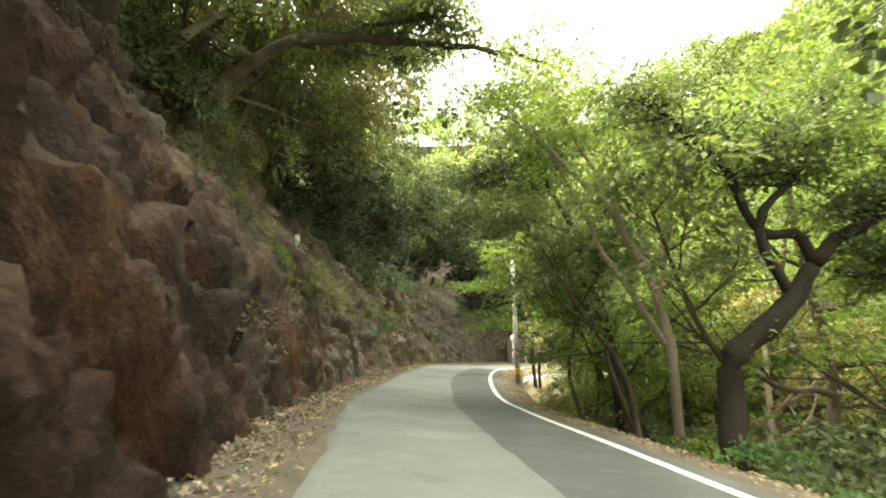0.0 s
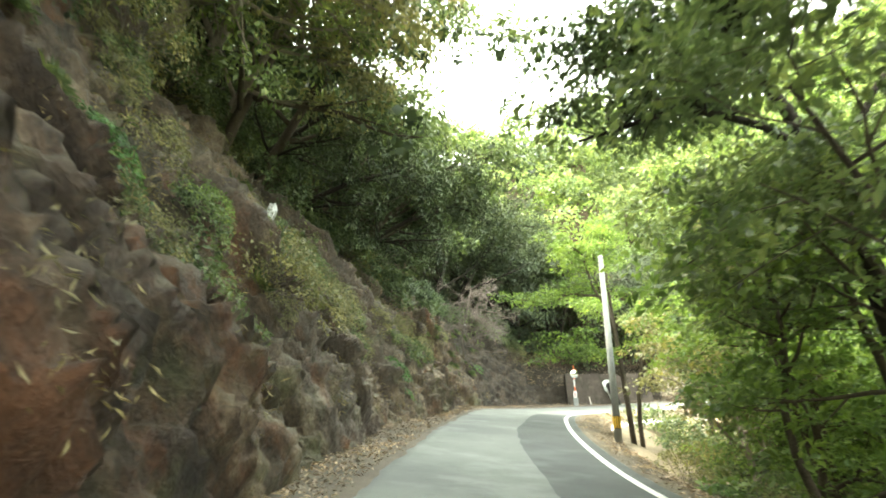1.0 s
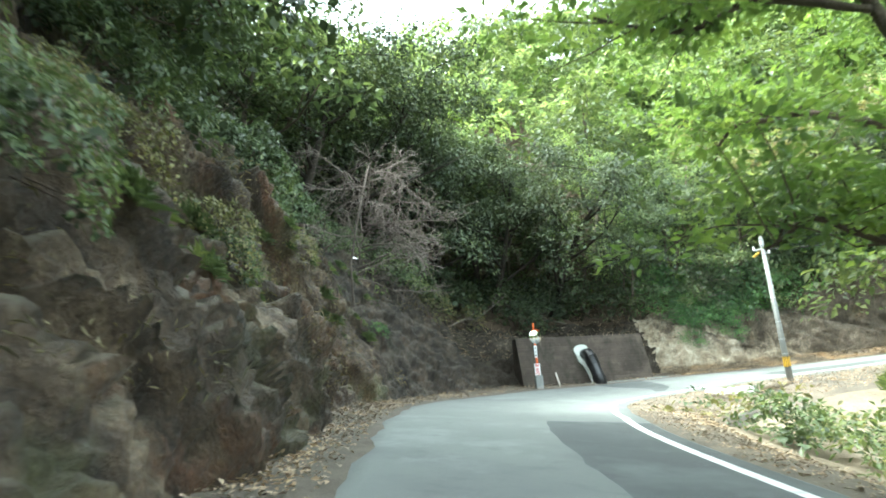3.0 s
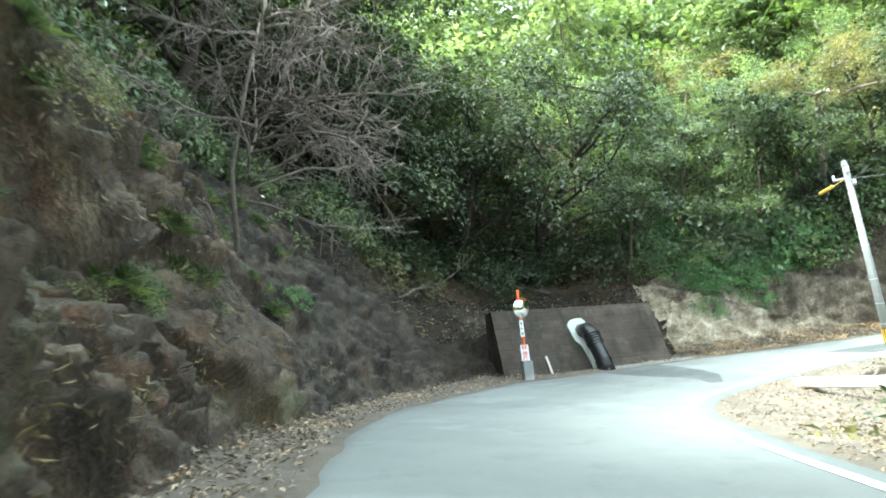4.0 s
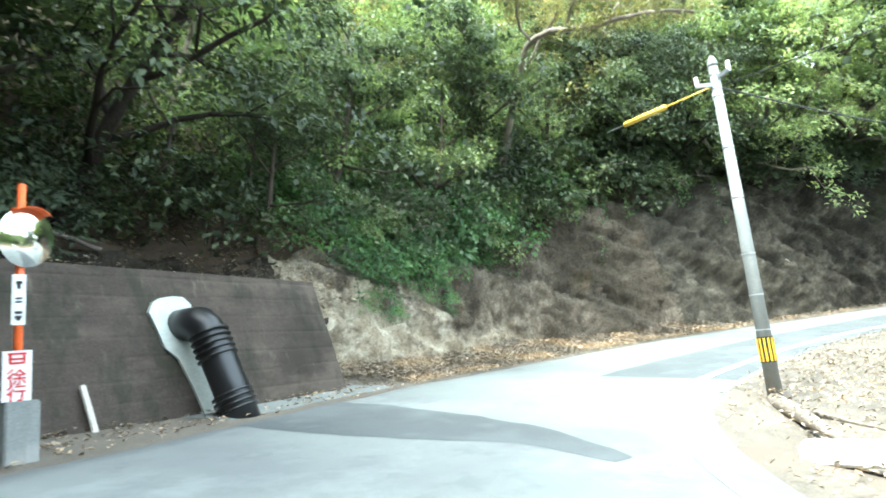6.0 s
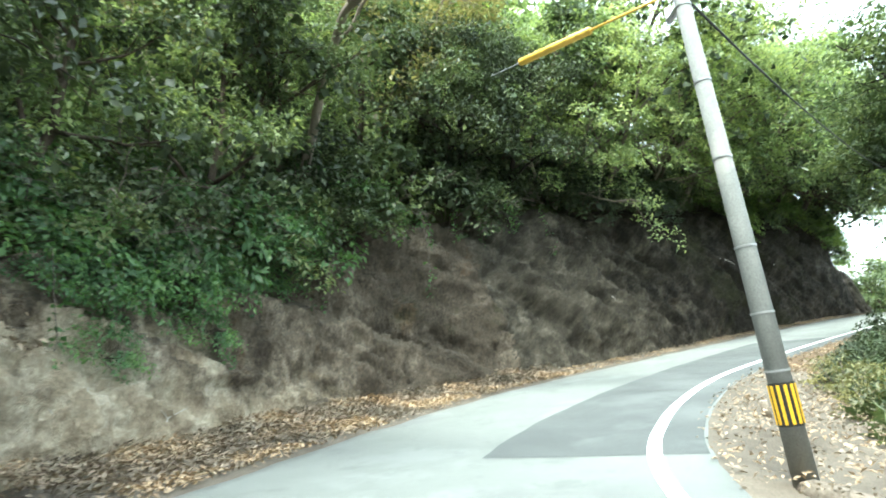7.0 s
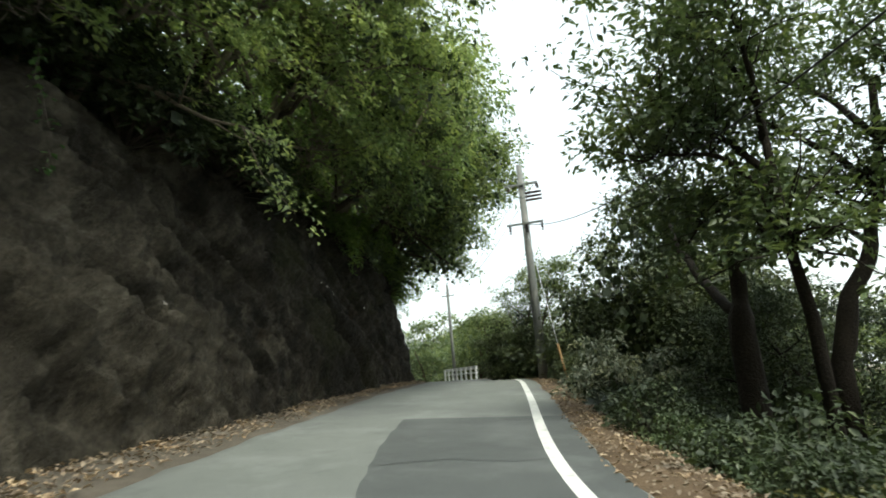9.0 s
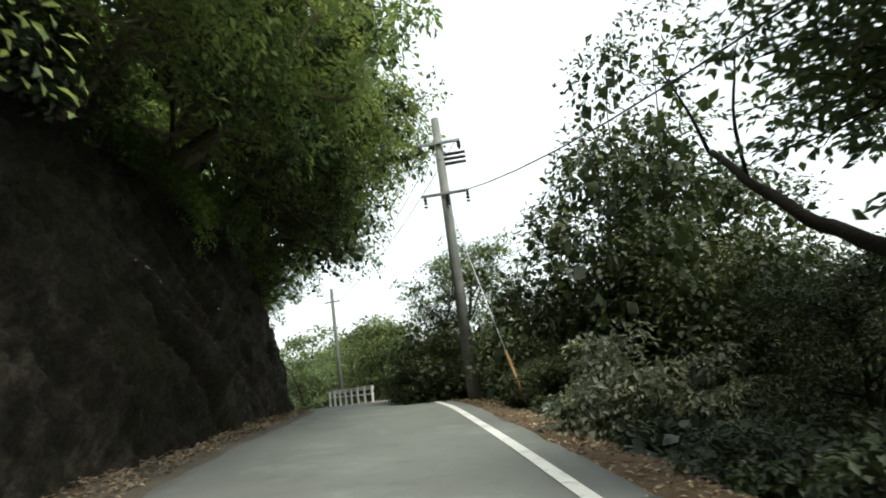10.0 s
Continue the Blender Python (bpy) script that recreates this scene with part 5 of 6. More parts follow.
path_tree("camphor_tree", "dark tree with a bent trunk and a wide leafy crown", [
    ([(22.3, 38.3, 2.0), (22.3, 38.3, 4.0), (22.15, 38.1, 4.9), (22.05, 37.95, 5.45), (21.87, 37.65, 5.95), (21.69, 37.37, 6.75), (21.46, 37.01, 8.0), (21.36, 36.87, 10.4)], 0.17, 0.06),
    ([(21.6, 37.2, 7.2), (22.4, 37.3, 8.3), (23.4, 37.6, 9.2), (24.3, 37.9, 9.9)], 0.07, 0.02),
    ([(21.46, 37.01, 8.0), (22.3, 36.6, 9.2), (23.3, 36.3, 10.2), (24.2, 36.2, 10.8)], 0.07, 0.02),
    ([(21.46, 37.01, 8.0), (20.7, 37.3, 9.0), (20.0, 37.8, 10.0)], 0.06, 0.02),
    ([(21.8, 37.5, 6.3), (22.6, 37.0, 7.0), (23.6, 36.5, 7.6), (24.6, 36.3, 8.3)], 0.05, 0.015)],
    ((0, 0.75), (1, 0.3), (2, 0.3), (3, 0.3), (4, 0.4)), DARK, DARK_BARK, 46, clump=(0.4, 0.7), per=36, size=0.14, twigs=9, more=3, puff=1.2)

path_tree("evergreen_tree", "dark evergreen tree arching from the cliff high over the road", [
    ([(-7.0, 15.0, 8.4), (-5.8, 15.0, 9.8), (-4.2, 15.0, 10.8), (-2.2, 15.0, 10.9), (0.0, 15.2, 10.8), (2.2, 15.4, 10.5), (3.8, 15.6, 10.0)], 0.22, 0.03),
    ([(-4.2, 15.0, 10.8), (-3.0, 16.0, 11.2), (-1.6, 17.2, 11.6), (0.0, 18.0, 11.9)], 0.09, 0.02),
    ([(-2.2, 15.0, 11.3), (-1.0, 14.4, 11.0), (0.6, 13.8, 10.8)], 0.08, 0.02)],
    ((0, 0.4), (1, 0.3), (2, 0.3)), MID, BARK, 38, clump=(0.35, 0.65), per=46, size=0.15, twigs=11, more=3, puff=0.9)
# a yellow-green tree above the pale bank
path_tree("oak_tree", "yellow-green oak with pale spreading boughs above the cut bank", [
    ([(20.6, 54.6, 9.0), (20.0, 53.6, 11.0), (19.3, 52.7, 12.3), (18.5, 51.8, 12.86), (17.55, 50.4, 12.28), (17.0, 49.4, 11.7), (16.5, 48.0, 11.3), (16.5, 47.0, 10.8)], 0.13, 0.03),
    ([(18.5, 51.8, 12.86), (17.4, 51.6, 13.0), (16.2, 51.0, 12.9), (15.4, 50.5, 12.6)], 0.05, 0.015),
    ([(17.55, 50.4, 12.28), (17.0, 49.8, 12.6), (16.4, 49.0, 12.5), (16.1, 48.2, 12.1)], 0.04, 0.012),
    ([(19.3, 52.7, 12.3), (19.0, 51.6, 13.2), (18.4, 50.4, 13.8), (18.0, 49.2, 13.7)], 0.05, 0.015)],
    ((0, 0.7), (1, 0.3), (2, 0.2), (3, 0.4)), OLIVE, PALE_BARK, 39, clump=(0.3, 0.55), per=40, size=0.12, twigs=8, more=2, puff=0.6, flatten=0.3)

# bare grey shrub on the cliff, with roots over the rock
rng = np.random.default_rng(41)
bare = empty("bare_shrub", Matrix.Translation((-1.7, 43.5, 6.1)), "leafless grey shrub with drooping twigs and exposed roots", "shrub")
lines = [[(Vector(p) - Vector((-1.7, 43.5, 6.1)), r) for p, r in (((-1.7, 43.6, 5.9), 0.05), ((-1.74, 43.5, 7.1), 0.042), ((-1.5, 43.4, 8.4), 0.035), ((-1.15, 43.3, 9.9), 0.03))]]
for k in range(22):
    p = lines[0][0][0].lerp(lines[0][3][0], 0.15 + 0.8 * k / 22) + Vector((0.05, 0, 0.15))
    one = limb(rng, p, Vector((rng.uniform(-0.5, 1.3), rng.uniform(-0.7, 0.6), rng.uniform(-0.1, 0.5))), rng.uniform(1.6, 3.0), 0.028, 0.16, -0.03, 7)
    lines.append(one)
    for j in range(1, 7):
        for _ in range(3):
            e = (one[j + 1 if j < 7 else j][0] - one[j - 1][0]).normalized() + Vector(rng.normal(0, 0.6, 3))
            two = limb(rng, one[j][0], e, rng.uniform(0.4, 0.9), 0.009, 0.2, -0.06, 4)
            lines.append(two)
            for h in (1, 2, 3):
                lines.append(limb(rng, two[h][0], (two[h][0] - two[h - 1][0]).normalized() + Vector(rng.normal(0, 0.7, 3)), rng.uniform(0.2, 0.5), 0.006, 0.2, -0.1, 2))
part("crown", tubes("crown", lines, TWIG, 4), TWIG, bare)
roots = []
for k in range(48):
    q, line = Vector((0.0, 0.0, 0.1)), []
    a = rng.uniform(-0.25, 0.55)
    for j in range(9):
        sv, uv = 43.2 + a * j * 0.45 + rng.normal(0, 0.06), 4.4 - j * 0.42
        q = cliff_point(sv, max(uv, 0.2)) + Vector((0.06, -0.06, 0.05))
        line.append((q - Vector((-1.7, 43.5, 6.1)), 0.013 * (1 - j / 11)))
    roots.append(line)
part("root_mat", tubes("root_mat", roots, TWIG, 4), TWIG, bare, "pale exposed roots")

# dead branches on the slope above the wall
for k, (sv, uv, ln, a) in enumerate(((51.5, 4.6, 2.2, 0.6), (53.0, 5.2, 1.6, 1.9), (54.6, 4.3, 1.8, 2.6), (50.2, 4.0, 1.5, 0.2), (55.5, 5.0, 1.2, 1.2))):
    rng = np.random.default_rng(400 + k)
    p = cliff_point(sv, uv) + Vector((0, 0, 0.12))
    stick = empty("dead_branch", Matrix.Translation(p), "grey dead branch lying on the slope above the wall", "branch")
    one = limb(rng, (0, 0, 0), Vector((math.cos(a), math.sin(a) * 0.3, 0.45)), ln, 0.045, 0.12, 0, 7)
    two = limb(rng, one[4][0], Vector((math.cos(a + 0.7), 0.2, 0.6)), ln * 0.4, 0.02, 0.15, 0, 4)
    part("wood", tubes("wood", [one, two], TWIG, 6), TWIG, stick)

# leafless twigs that reach out of the thicket above the bank
for k, (s, up) in enumerate(((58.6, 1.6), (60.4, 1.2), (62.2, 2.2), (64.0, 1.0), (66.2, 1.8), (68.6, 0.7), (71.0, 1.5), (73.4, 0.6), (75.6, 1.4), (79.0, 0.8))):
    rng = np.random.default_rng(460 + k)
    h = heading(s)
    out = Vector((math.sin(h), -math.cos(h), 0))
    p = cliff_point(s, face_len(s) + 0.8) + Vector((0, 0, up * 0.6))
    spray = empty("bare_shrub", Matrix.Translation(p), "leafless grey shrub with thin twigs above the bank", "shrub", "bare shrubs on the bank")
    lines = []
    for j in range(4):
        one = limb(rng, (0, 0, -0.3 - up * 0.6), out * 0.5 + Vector(rng.normal(0, 0.35, 3)) + Vector((0, 0, 1.1)), rng.uniform(1.6, 2.6), 0.018, 0.16, -0.09, 8)
        lines.append(one)
        for i in range(3, 8):
            two = limb(rng, one[i][0], (one[i][0] - one[i - 1][0]).normalized() + Vector(rng.normal(0, 0.55, 3)), rng.uniform(0.35, 0.8), 0.007, 0.2, -0.06, 4)
            lines.append(two)
            lines.append(limb(rng, two[2][0], (two[2][0] - two[1][0]).normalized() + Vector(rng.normal(0, 0.6, 3)), 0.35, 0.005, 0.2, -0.08, 2))
    part("crown", tubes("crown", lines, TWIG, 4), TWIG, spray)
for k, (sv, uv, ln) in enumerate(((77.5, 3.2, 0.9), (82.0, 2.9, 0.7), (70.5, 2.2, 0.5))):
    rng = np.random.default_rng(490 + k)
    root = empty("dead_branch", Matrix.Translation(cliff_point(sv, uv)), "pale bare root lying against the dark bank", "branch")
    h = heading(sv)
    one = limb(rng, (0, 0, 0), Vector((math.cos(h), math.sin(h), -0.25)), ln, 0.03, 0.15, 0, 6)
    part("wood", tubes("wood", [one], STICK, 6), STICK, root)

# a small cut stump at the edge of the verge
p = at(61.4, -2.8, -0.06)
stump = empty("tree_stump", Matrix.Translation(p), "small cut stump with a pale yellow top on the shoulder", "stump")
part("stem", tubes("stem", [[(Vector((0, 0, -0.1)), 0.062), (Vector((0.005, 0, 0.05)), 0.052), (Vector((0.01, 0.005, 0.15)), 0.05)]], PALE_BARK, 10), PALE_BARK, stump)
part("cut", tubes("cut", [[(Vector((0.01, 0.005, 0.145)), 0.05), (Vector((0.011, 0.005, 0.158)), 0.048), (Vector((0.011, 0.005, 0.160)), 0.004)]], STICK, 10), STICK, stump, "pale yellowish cut face")

# pale dead sticks at the foot of the bank
for k, (sv, uv, ln, a) in enumerate(((57.3, 1.0, 1.1, 1.3), (57.9, 0.6, 0.9, 1.7), (58.3, 0.9, 0.7, 0.9), (58.9, 0.5, 0.8, 2.4), (59.4, 1.1, 0.6, 1.1))):
    rng = np.random.default_rng(430 + k)
    p = cliff_point(sv, uv) + Vector((0, -0.05, 0.02))
    stick = empty("dead_branch", Matrix.Translation(p), "thin pale dead stick against the foot of the earth bank", "branch")
    one = limb(rng, (0, -0.02, -0.45), Vector((math.cos(a) * 0.5, 0.35, 1.0)), ln, 0.016, 0.22, 0, 7)
    two = limb(rng, one[3][0], Vector((0.8 * math.cos(a + 0.9), 0.1, 0.5)), ln * 0.35, 0.008, 0.25, 0, 3)
    part("wood", tubes("wood", [one, two], STICK, 5), STICK, stick)

# vines that hang over the bank
for k in range(16):
    s = 57.5 + k * 0.75 + pick.uniform(-0.3, 0.3)
    ln = pick.uniform(0.8, 2.0) if k != 9 else 2.3
    top = cliff_point(s, face_len(s) + 0.2) + Vector((0, 0, 0.3))
    h = heading(s)
    top += Vector((math.sin(h), -math.cos(h), 0)) * pick.uniform(0.4, 0.8)
    rng = np.random.default_rng(300 + k)
    vine = empty("hanging_vine", Matrix.Translation(top), "thin vine with small green leaves hanging over the bank", "vine", "vines on the bank")
    line, p = [], Vector((0, 0, 0))
    for j in range(12):
        line.append((p.copy(), 0.006))
        p = p + Vector((rng.normal(0, 0.03), rng.normal(0, 0.03), -ln / 11))
    part("stem", tubes("stem", [line], TWIG, 4), TWIG, vine)
    c = np.array([tuple(line[i][0]) for i in rng.integers(0, 12, 46)]) + rng.normal(0, 0.05, (46, 3))
    part("foliage", leaf_mesh("foliage", c, 0.10, FERN, rng, 0.7, 0.4, 0.5), FERN, vine)

# more crowns over the bank and the gully
for s, u, k, lean, proto in ((70.5, 0.8, 0.9, 0.6, spring), (72.5, 0.6, 0.95, 0.65, spring), (75.0, 0.8, 1.05, 0.65, spring), (77.5, 0.5, 1.05, 0.65, spring), (80.5, 0.8, 1.1, 0.65, spring), (83.5, 0.6, 1.0, 0.65, spring),
                             (66.5, 1.0, 0.75, 0.55, deep_tree), (68.5, 0.9, 0.75, 0.5, deep_tree),
                             (32.5, 1.0, 1.1, 0.45, evergreen), (35.5, 1.2, 1.15, 0.4, evergreen), (38.5, 2.8, 1.1, 0.25, evergreen),
                             (48.5, 3.0, 1.25, 0.2, deep_tree), (51.0, 3.6, 1.3, 0.15, deep_tree), (53.0, 5.0, 1.2, 0.1, deep_tree)):
    plant(proto, cliff_point(s, face_len(s) + u), k, lean_out(s, lean))
for k in range(60):
    s = 59.5 + k * 0.24
    plant(grass, right_of(s, pick.uniform(-0.35, 0.9)), pick.uniform(0.8, 1.5))
for ob in PROTOS:
    for o in (*ob.children_recursive, ob):
        bpy.data.objects.remove(o)


# ---- fallen leaves ----
def litter(name, label, n, span, across, size, lift, seed):
    rng = np.random.default_rng(seed)
    s = rng.uniform(span[0], span[1], n)
    c = []
    for q in s:
        a, b, up = across(q)
        f = rng.beta(1.5, 1.2)
        c.append(at(q, a + (b - a) * f, up(f)) + Vector((0, 0, rng.uniform(0, lift))))
    me = leaf_mesh(name, np.array([tuple(v) for v in c]), size, DRY, rng, 0.5, 0.0, 0.75)
    return tagged(new(name, me), label, "leaf litter", kind="stuff")


litter("leaf_litter", "dry brown fallen leaves along the rock foot", 30000, (-6, 100), lambda q: (LEFT(q) - 0.12, FOOT(q) + 0.5, lambda f: 0.02 + 0.12 * f * f), 0.08, 0.05, 1)
litter("leaf_litter", "deep drift of dry fallen leaves below the bank", 14000, (56.5, 67), lambda q: (LEFT(q) - 0.12, FOOT(q) + 0.3, lambda f: 0.03 + 0.3 * f * f), 0.08, 0.06, 2)
rng = np.random.default_rng(66)
c = [tuple(cliff_point(sv, uv * (face_len(sv) + 3.0)) + Vector((0, 0, 0.05))) for sv, uv in zip(rng.uniform(49.5, 57.5, 5000), rng.uniform(0.3, 1.0, 5000))]
tagged(new("leaf_litter", leaf_mesh("leaf_litter", np.array(c), 0.11, DRY, rng, 0.5, 0.1, 0.7)), "dry leaves on the dark slope above the wall", "leaf litter", kind="stuff")
litter("leaf_litter", "dry leaves scattered on the dirt shoulder", 26000, (-6, 100), lambda q: (LINE(q) - 0.4, LINE(q) - 0.4 - VERGE(q), lambda f: 0.0 - 0.25 * f ** 3), 0.07, 0.03, 3)


# ---- poles, mirror, wall, pipe, rail ----
def cylinder(bm, r0, r1, z0, z1, sides=20, m=Matrix()):
    bmesh.ops.create_cone(bm, cap_ends=True, segments=sides, radius1=r0, radius2=r1, depth=z1 - z0, matrix=m @ Matrix.Translation((0, 0, (z0 + z1) / 2)))


def smooth(ob):
    ob.data.polygons.foreach_set("use_smooth", [len(p.vertices) == 4 for p in ob.data.polygons])
    return ob


def striped_band(pole, z0, z1, r):
    """Black film with upright yellow bars round a pole."""
    bm = bmesh.new()
    cylinder(bm, r + 0.004, r + 0.003, z0, z1, 24)
    band = part("marker_band", bm, BLACK, pole, "black film band with yellow stripes")
    for k in range(12):
        a = 2 * math.pi * k / 12
        bm = bmesh.new()
        box(bm, (0.006, (r + 0.004) * 0.24, (z1 - z0) * 0.9), Matrix.Rotation(a, 4, "Z") @ Matrix.Translation((r + 0.006, 0, (z0 + z1) / 2)))
        part("stripe", bm, YELLOW, band)


def concrete_pole(x, y, z0, z1, r0, r1, label, rings=()):
    ob = empty("utility_pole", Matrix.Translation((x, y, z0)), label, "utility pole", "utility poles")
    h = z1 - z0
    bm = bmesh.new()
    cylinder(bm, r0 * 1.03, r1, -0.6, h, 24)
    smooth(part("shaft", bm, CONCRETE, ob))
    for z in rings:
        r = r0 + (r1 - r0) * (z / h)
        bm = bmesh.new()
        cylinder(bm, r + 0.006, r + 0.006, z, z + 0.018, 24)
        part("steel_band", bm, STEEL, ob)
    return ob


pole_1 = concrete_pole(3.22, 28.24, 1.50, 7.34, 0.115, 0.08, "slender pale concrete pole with a striped band on the shoulder", (5.5, 5.65))
striped_band(pole_1, 0.42, 0.80, 0.113)
pole_2 = concrete_pole(12.87, 46.52, 3.08, 8.13, 0.104, 0.068, "grey concrete utility pole with striped band and cable fittings", (0.95, 1.45, 2.05, 2.9, 3.68, 4.5, 4.62, 4.85))
striped_band(pole_2, 0.50, 0.86, 0.102)
bm = bmesh.new()
cylinder(bm, 0.085, 0.045, 5.02, 5.16, 16)
part("cap", bm, CONCRETE, pole_2)
for k, (a, z) in enumerate(((0.3, 4.55), (2.2, 4.7), (4.0, 4.8))):
    bm = bmesh.new()
    box(bm, (0.26, 0.05, 0.06), Matrix.Rotation(a, 4, "Z") @ Matrix.Translation((0.2, 0, z)), 0.008)
    part("bracket", bm, STEEL, pole_2)
    bm = bmesh.new()
    cylinder(bm, 0.035, 0.03, 0, 0.12, 10, Matrix.Rotation(a, 4, "Z") @ Matrix.Translation((0.3, 0, z + 0.02)))
    part("insulator", bm, WHITE, pole_2)


def stretch(a, b, sag, n=14):
    a, b = Vector(a), Vector(b)
    return [a.lerp(b, k / n) - Vector((0, 0, 4 * sag * (k / n) * (1 - k / n))) for k in range(n + 1)]


def wire(a, b, sag, r, label, mat=CABLE):
    me = tubes("overhead_cable", [[(p, r) for p in stretch(a, b, sag)]], mat, 6)
    return tagged(new("overhead_cable", me), label, "cable", "overhead cables")


# stay wire with its yellow sleeve, from the pole over the road to the bank
top_2 = Vector((12.87, 46.52, 7.78))
sleeve_tip = Vector((13.66, 48.14, 7.89)) + Vector((0, 0, -0.02))
stay_way = (sleeve_tip - top_2).normalized()
stay = empty("stay_wire", Matrix.Translation(top_2), "thin steel stay wire with a yellow plastic sleeve", "stay wire")
part("wire", tubes("wire", [[(stay_way * k, 0.006) for k in (0, 1, 2, 2.3)]], STEEL, 6), STEEL, stay)
part("rod", tubes("rod", [[(stay_way * 0.05, 0.014), (stay_way * 0.95, 0.014)]], LAMP_YELLOW, 8), LAMP_YELLOW, stay, "thin yellow cover")
part("sleeve", tubes("sleeve", [[(stay_way * 0.95, 0.03), (stay_way * 0.97, 0.045), (stay_way * 1.86, 0.045), (stay_way * 1.88, 0.03)]], LAMP_YELLOW, 12), LAMP_YELLOW, stay, "yellow plastic sleeve")

# power pole with cross-arms past the bend
pole_3 = concrete_pole(34.0, 33.94, 4.40, 12.3, 0.17, 0.11, "grey concrete power pole with two cross-arms and insulators", (5.0, 5.5, 6.6))
arm_turn = radians(40)
for z, ln, name in ((7.1, 1.25, "upper"), (5.6, 1.35, "lower")):
    bm = bmesh.new()
    box(bm, (ln, 0.075, 0.075), Matrix.Translation((0, 0, z)) @ Matrix.Rotation(arm_turn, 4, "Z") @ Matrix.Translation((0, 0.14, 0)), 0.008)
    arm = part("cross_arm", bm, STEEL, pole_3)
    for k in (-0.46, -0.05, 0.42):
        bm = bmesh.new()
        m = Matrix.Translation((0, 0, z)) @ Matrix.Rotation(arm_turn, 4, "Z") @ Matrix.Translation((k * ln, 0.14, 0.0)) @ Matrix.Rotation(radians(105 if name == "upper" else 180), 4, "X")
        cylinder(bm, 0.035, 0.03, 0.0, 0.42 if name == "upper" else 0.25, 10, m)
        for q in (0.1, 0.2, 0.3):
            cylinder(bm, 0.06, 0.05, q, q + 0.03, 10, m)
        part("insulator", bm, RUBBER, arm)
for k in range(3):
    bm = bmesh.new()
    cylinder(bm, 0.05, 0.04, 0.12, 0.72, 10, Matrix.Translation((0, 0, 6.5 + 0.14 * k)) @ Matrix.Rotation(arm_turn + math.pi, 4, "Z") @ Matrix.Rotation(radians(90), 4, "Y"))
    part("fuse", bm, RUBBER, pole_3)
GUARD = plain("faded_orange_plastic", (0.25, 0.15, 0.06), 0.5)
guy_base = Vector((30.6, 36.05, 4.3))
guy = empty("stay_wire", Matrix.Translation(guy_base), "steel guy wire with a yellow-orange guard at its foot", "stay wire")
way = (Vector((34.0, 33.94, 9.9)) - guy_base)
part("wire", tubes("wire", [[(way * k, 0.012) for k in (0, 0.5, 1)]], STEEL, 6), STEEL, guy)
part("guard", tubes("guard", [[(way * 0.02, 0.035), (way * 0.2, 0.035)]], GUARD, 10), GUARD, guy, "faded yellow-orange plastic guard")
pole_4 = concrete_pole(49.5, 27.5, 4.0, 10.4, 0.11, 0.08, "slim grey utility pole beyond the rail", (5.9,))
bm = bmesh.new()
box(bm, (0.9, 0.06, 0.06), Matrix.Translation((0, 0, 5.7)) @ Matrix.Rotation(0.5, 4, "Z"), 0.006)
part("cross_arm", bm, STEEL, pole_4)

wire((3.22, 28.24, 7.1), (12.9, 46.5, 7.75), 0.5, 0.008, "black telephone cable between the concrete poles")
wire((3.22, 28.24, 7.2), (6.4, 8.0, 8.6), 0.4, 0.009, "black telephone cable running back from the pole")
wire((12.87, 46.52, 7.75), (34.0, 33.94, 10.0), 1.15, 0.013, "thick black cable from pole to pole over the shoulder")
for k in (-0.5, 0.0, 0.45):
    d = Vector((math.cos(arm_turn) * k, math.sin(arm_turn) * k, 0))
    wire(Vector((34.0, 33.94, 11.55)) + d, Vector((49.5, 27.5, 9.8)) + d * 0.7, 0.5, 0.008, "thin power line to the slim pole")

# ---- convex traffic mirror on its post ----
mirror = empty("traffic_mirror", Matrix.Translation((5.70, 52.13, 3.55)), "round convex road mirror on an orange post with sign plates", "traffic mirror")
bm = bmesh.new()
cylinder(bm, 0.038, 0.038, 0.3, 2.72, 16)
smooth(part("post", bm, ORANGE, mirror, "orange enamelled post"))
bm = bmesh.new()
box(bm, (0.30, 0.30, 0.62), Matrix.Translation((0, 0, 0.24)), 0.015)
part("footing", bm, CONCRETE, mirror, "square concrete footing")
facing = math.atan2(-0.95, 0.31)
head = Matrix.Translation((0, 0, 2.16)) @ Matrix.Rotation(facing, 4, "Z") @ Matrix.Rotation(radians(84 + 12), 4, "Y")
bm = bmesh.new()
rings = []
for k in range(9):
    r = 0.30 * k / 8
    rings.append([bm.verts.new(head @ Vector((r * math.cos(a), r * math.sin(a), 0.16 - 0.075 * (r / 0.3) ** 2))) for a in np.linspace(0, 2 * math.pi, 40, endpoint=False)] if k else [bm.verts.new(head @ Vector((0, 0, 0.16)))])
for k in range(40):
    bm.faces.new((rings[0][0], rings[1][k], rings[1][(k + 1) % 40]))
for a, b in zip(rings[1:], rings[2:]):
    for k in range(40):
        bm.faces.new((a[k], b[k], b[(k + 1) % 40], a[(k + 1) % 40]))
MIRROR = bpy.data.materials.new("mirror_steel")
MIRROR.use_nodes = True
mp = MIRROR.node_tree.nodes["Principled BSDF"]
mp.inputs["Base Color"].default_value, mp.inputs["Metallic"].default_value, mp.inputs["Roughness"].default_value = (0.86, 0.87, 0.86, 1), 1.0, 0.06
pane = part("mirror_pane", bm, MIRROR, mirror, "convex polished mirror pane")
pane.data.polygons.foreach_set("use_smooth", [True] * len(pane.data.polygons))
bm = bmesh.new()
cylinder(bm, 0.18, 0.292, 0.0, 0.08, 40, head)
smooth(part("back_shell", bm, ORANGE, mirror))
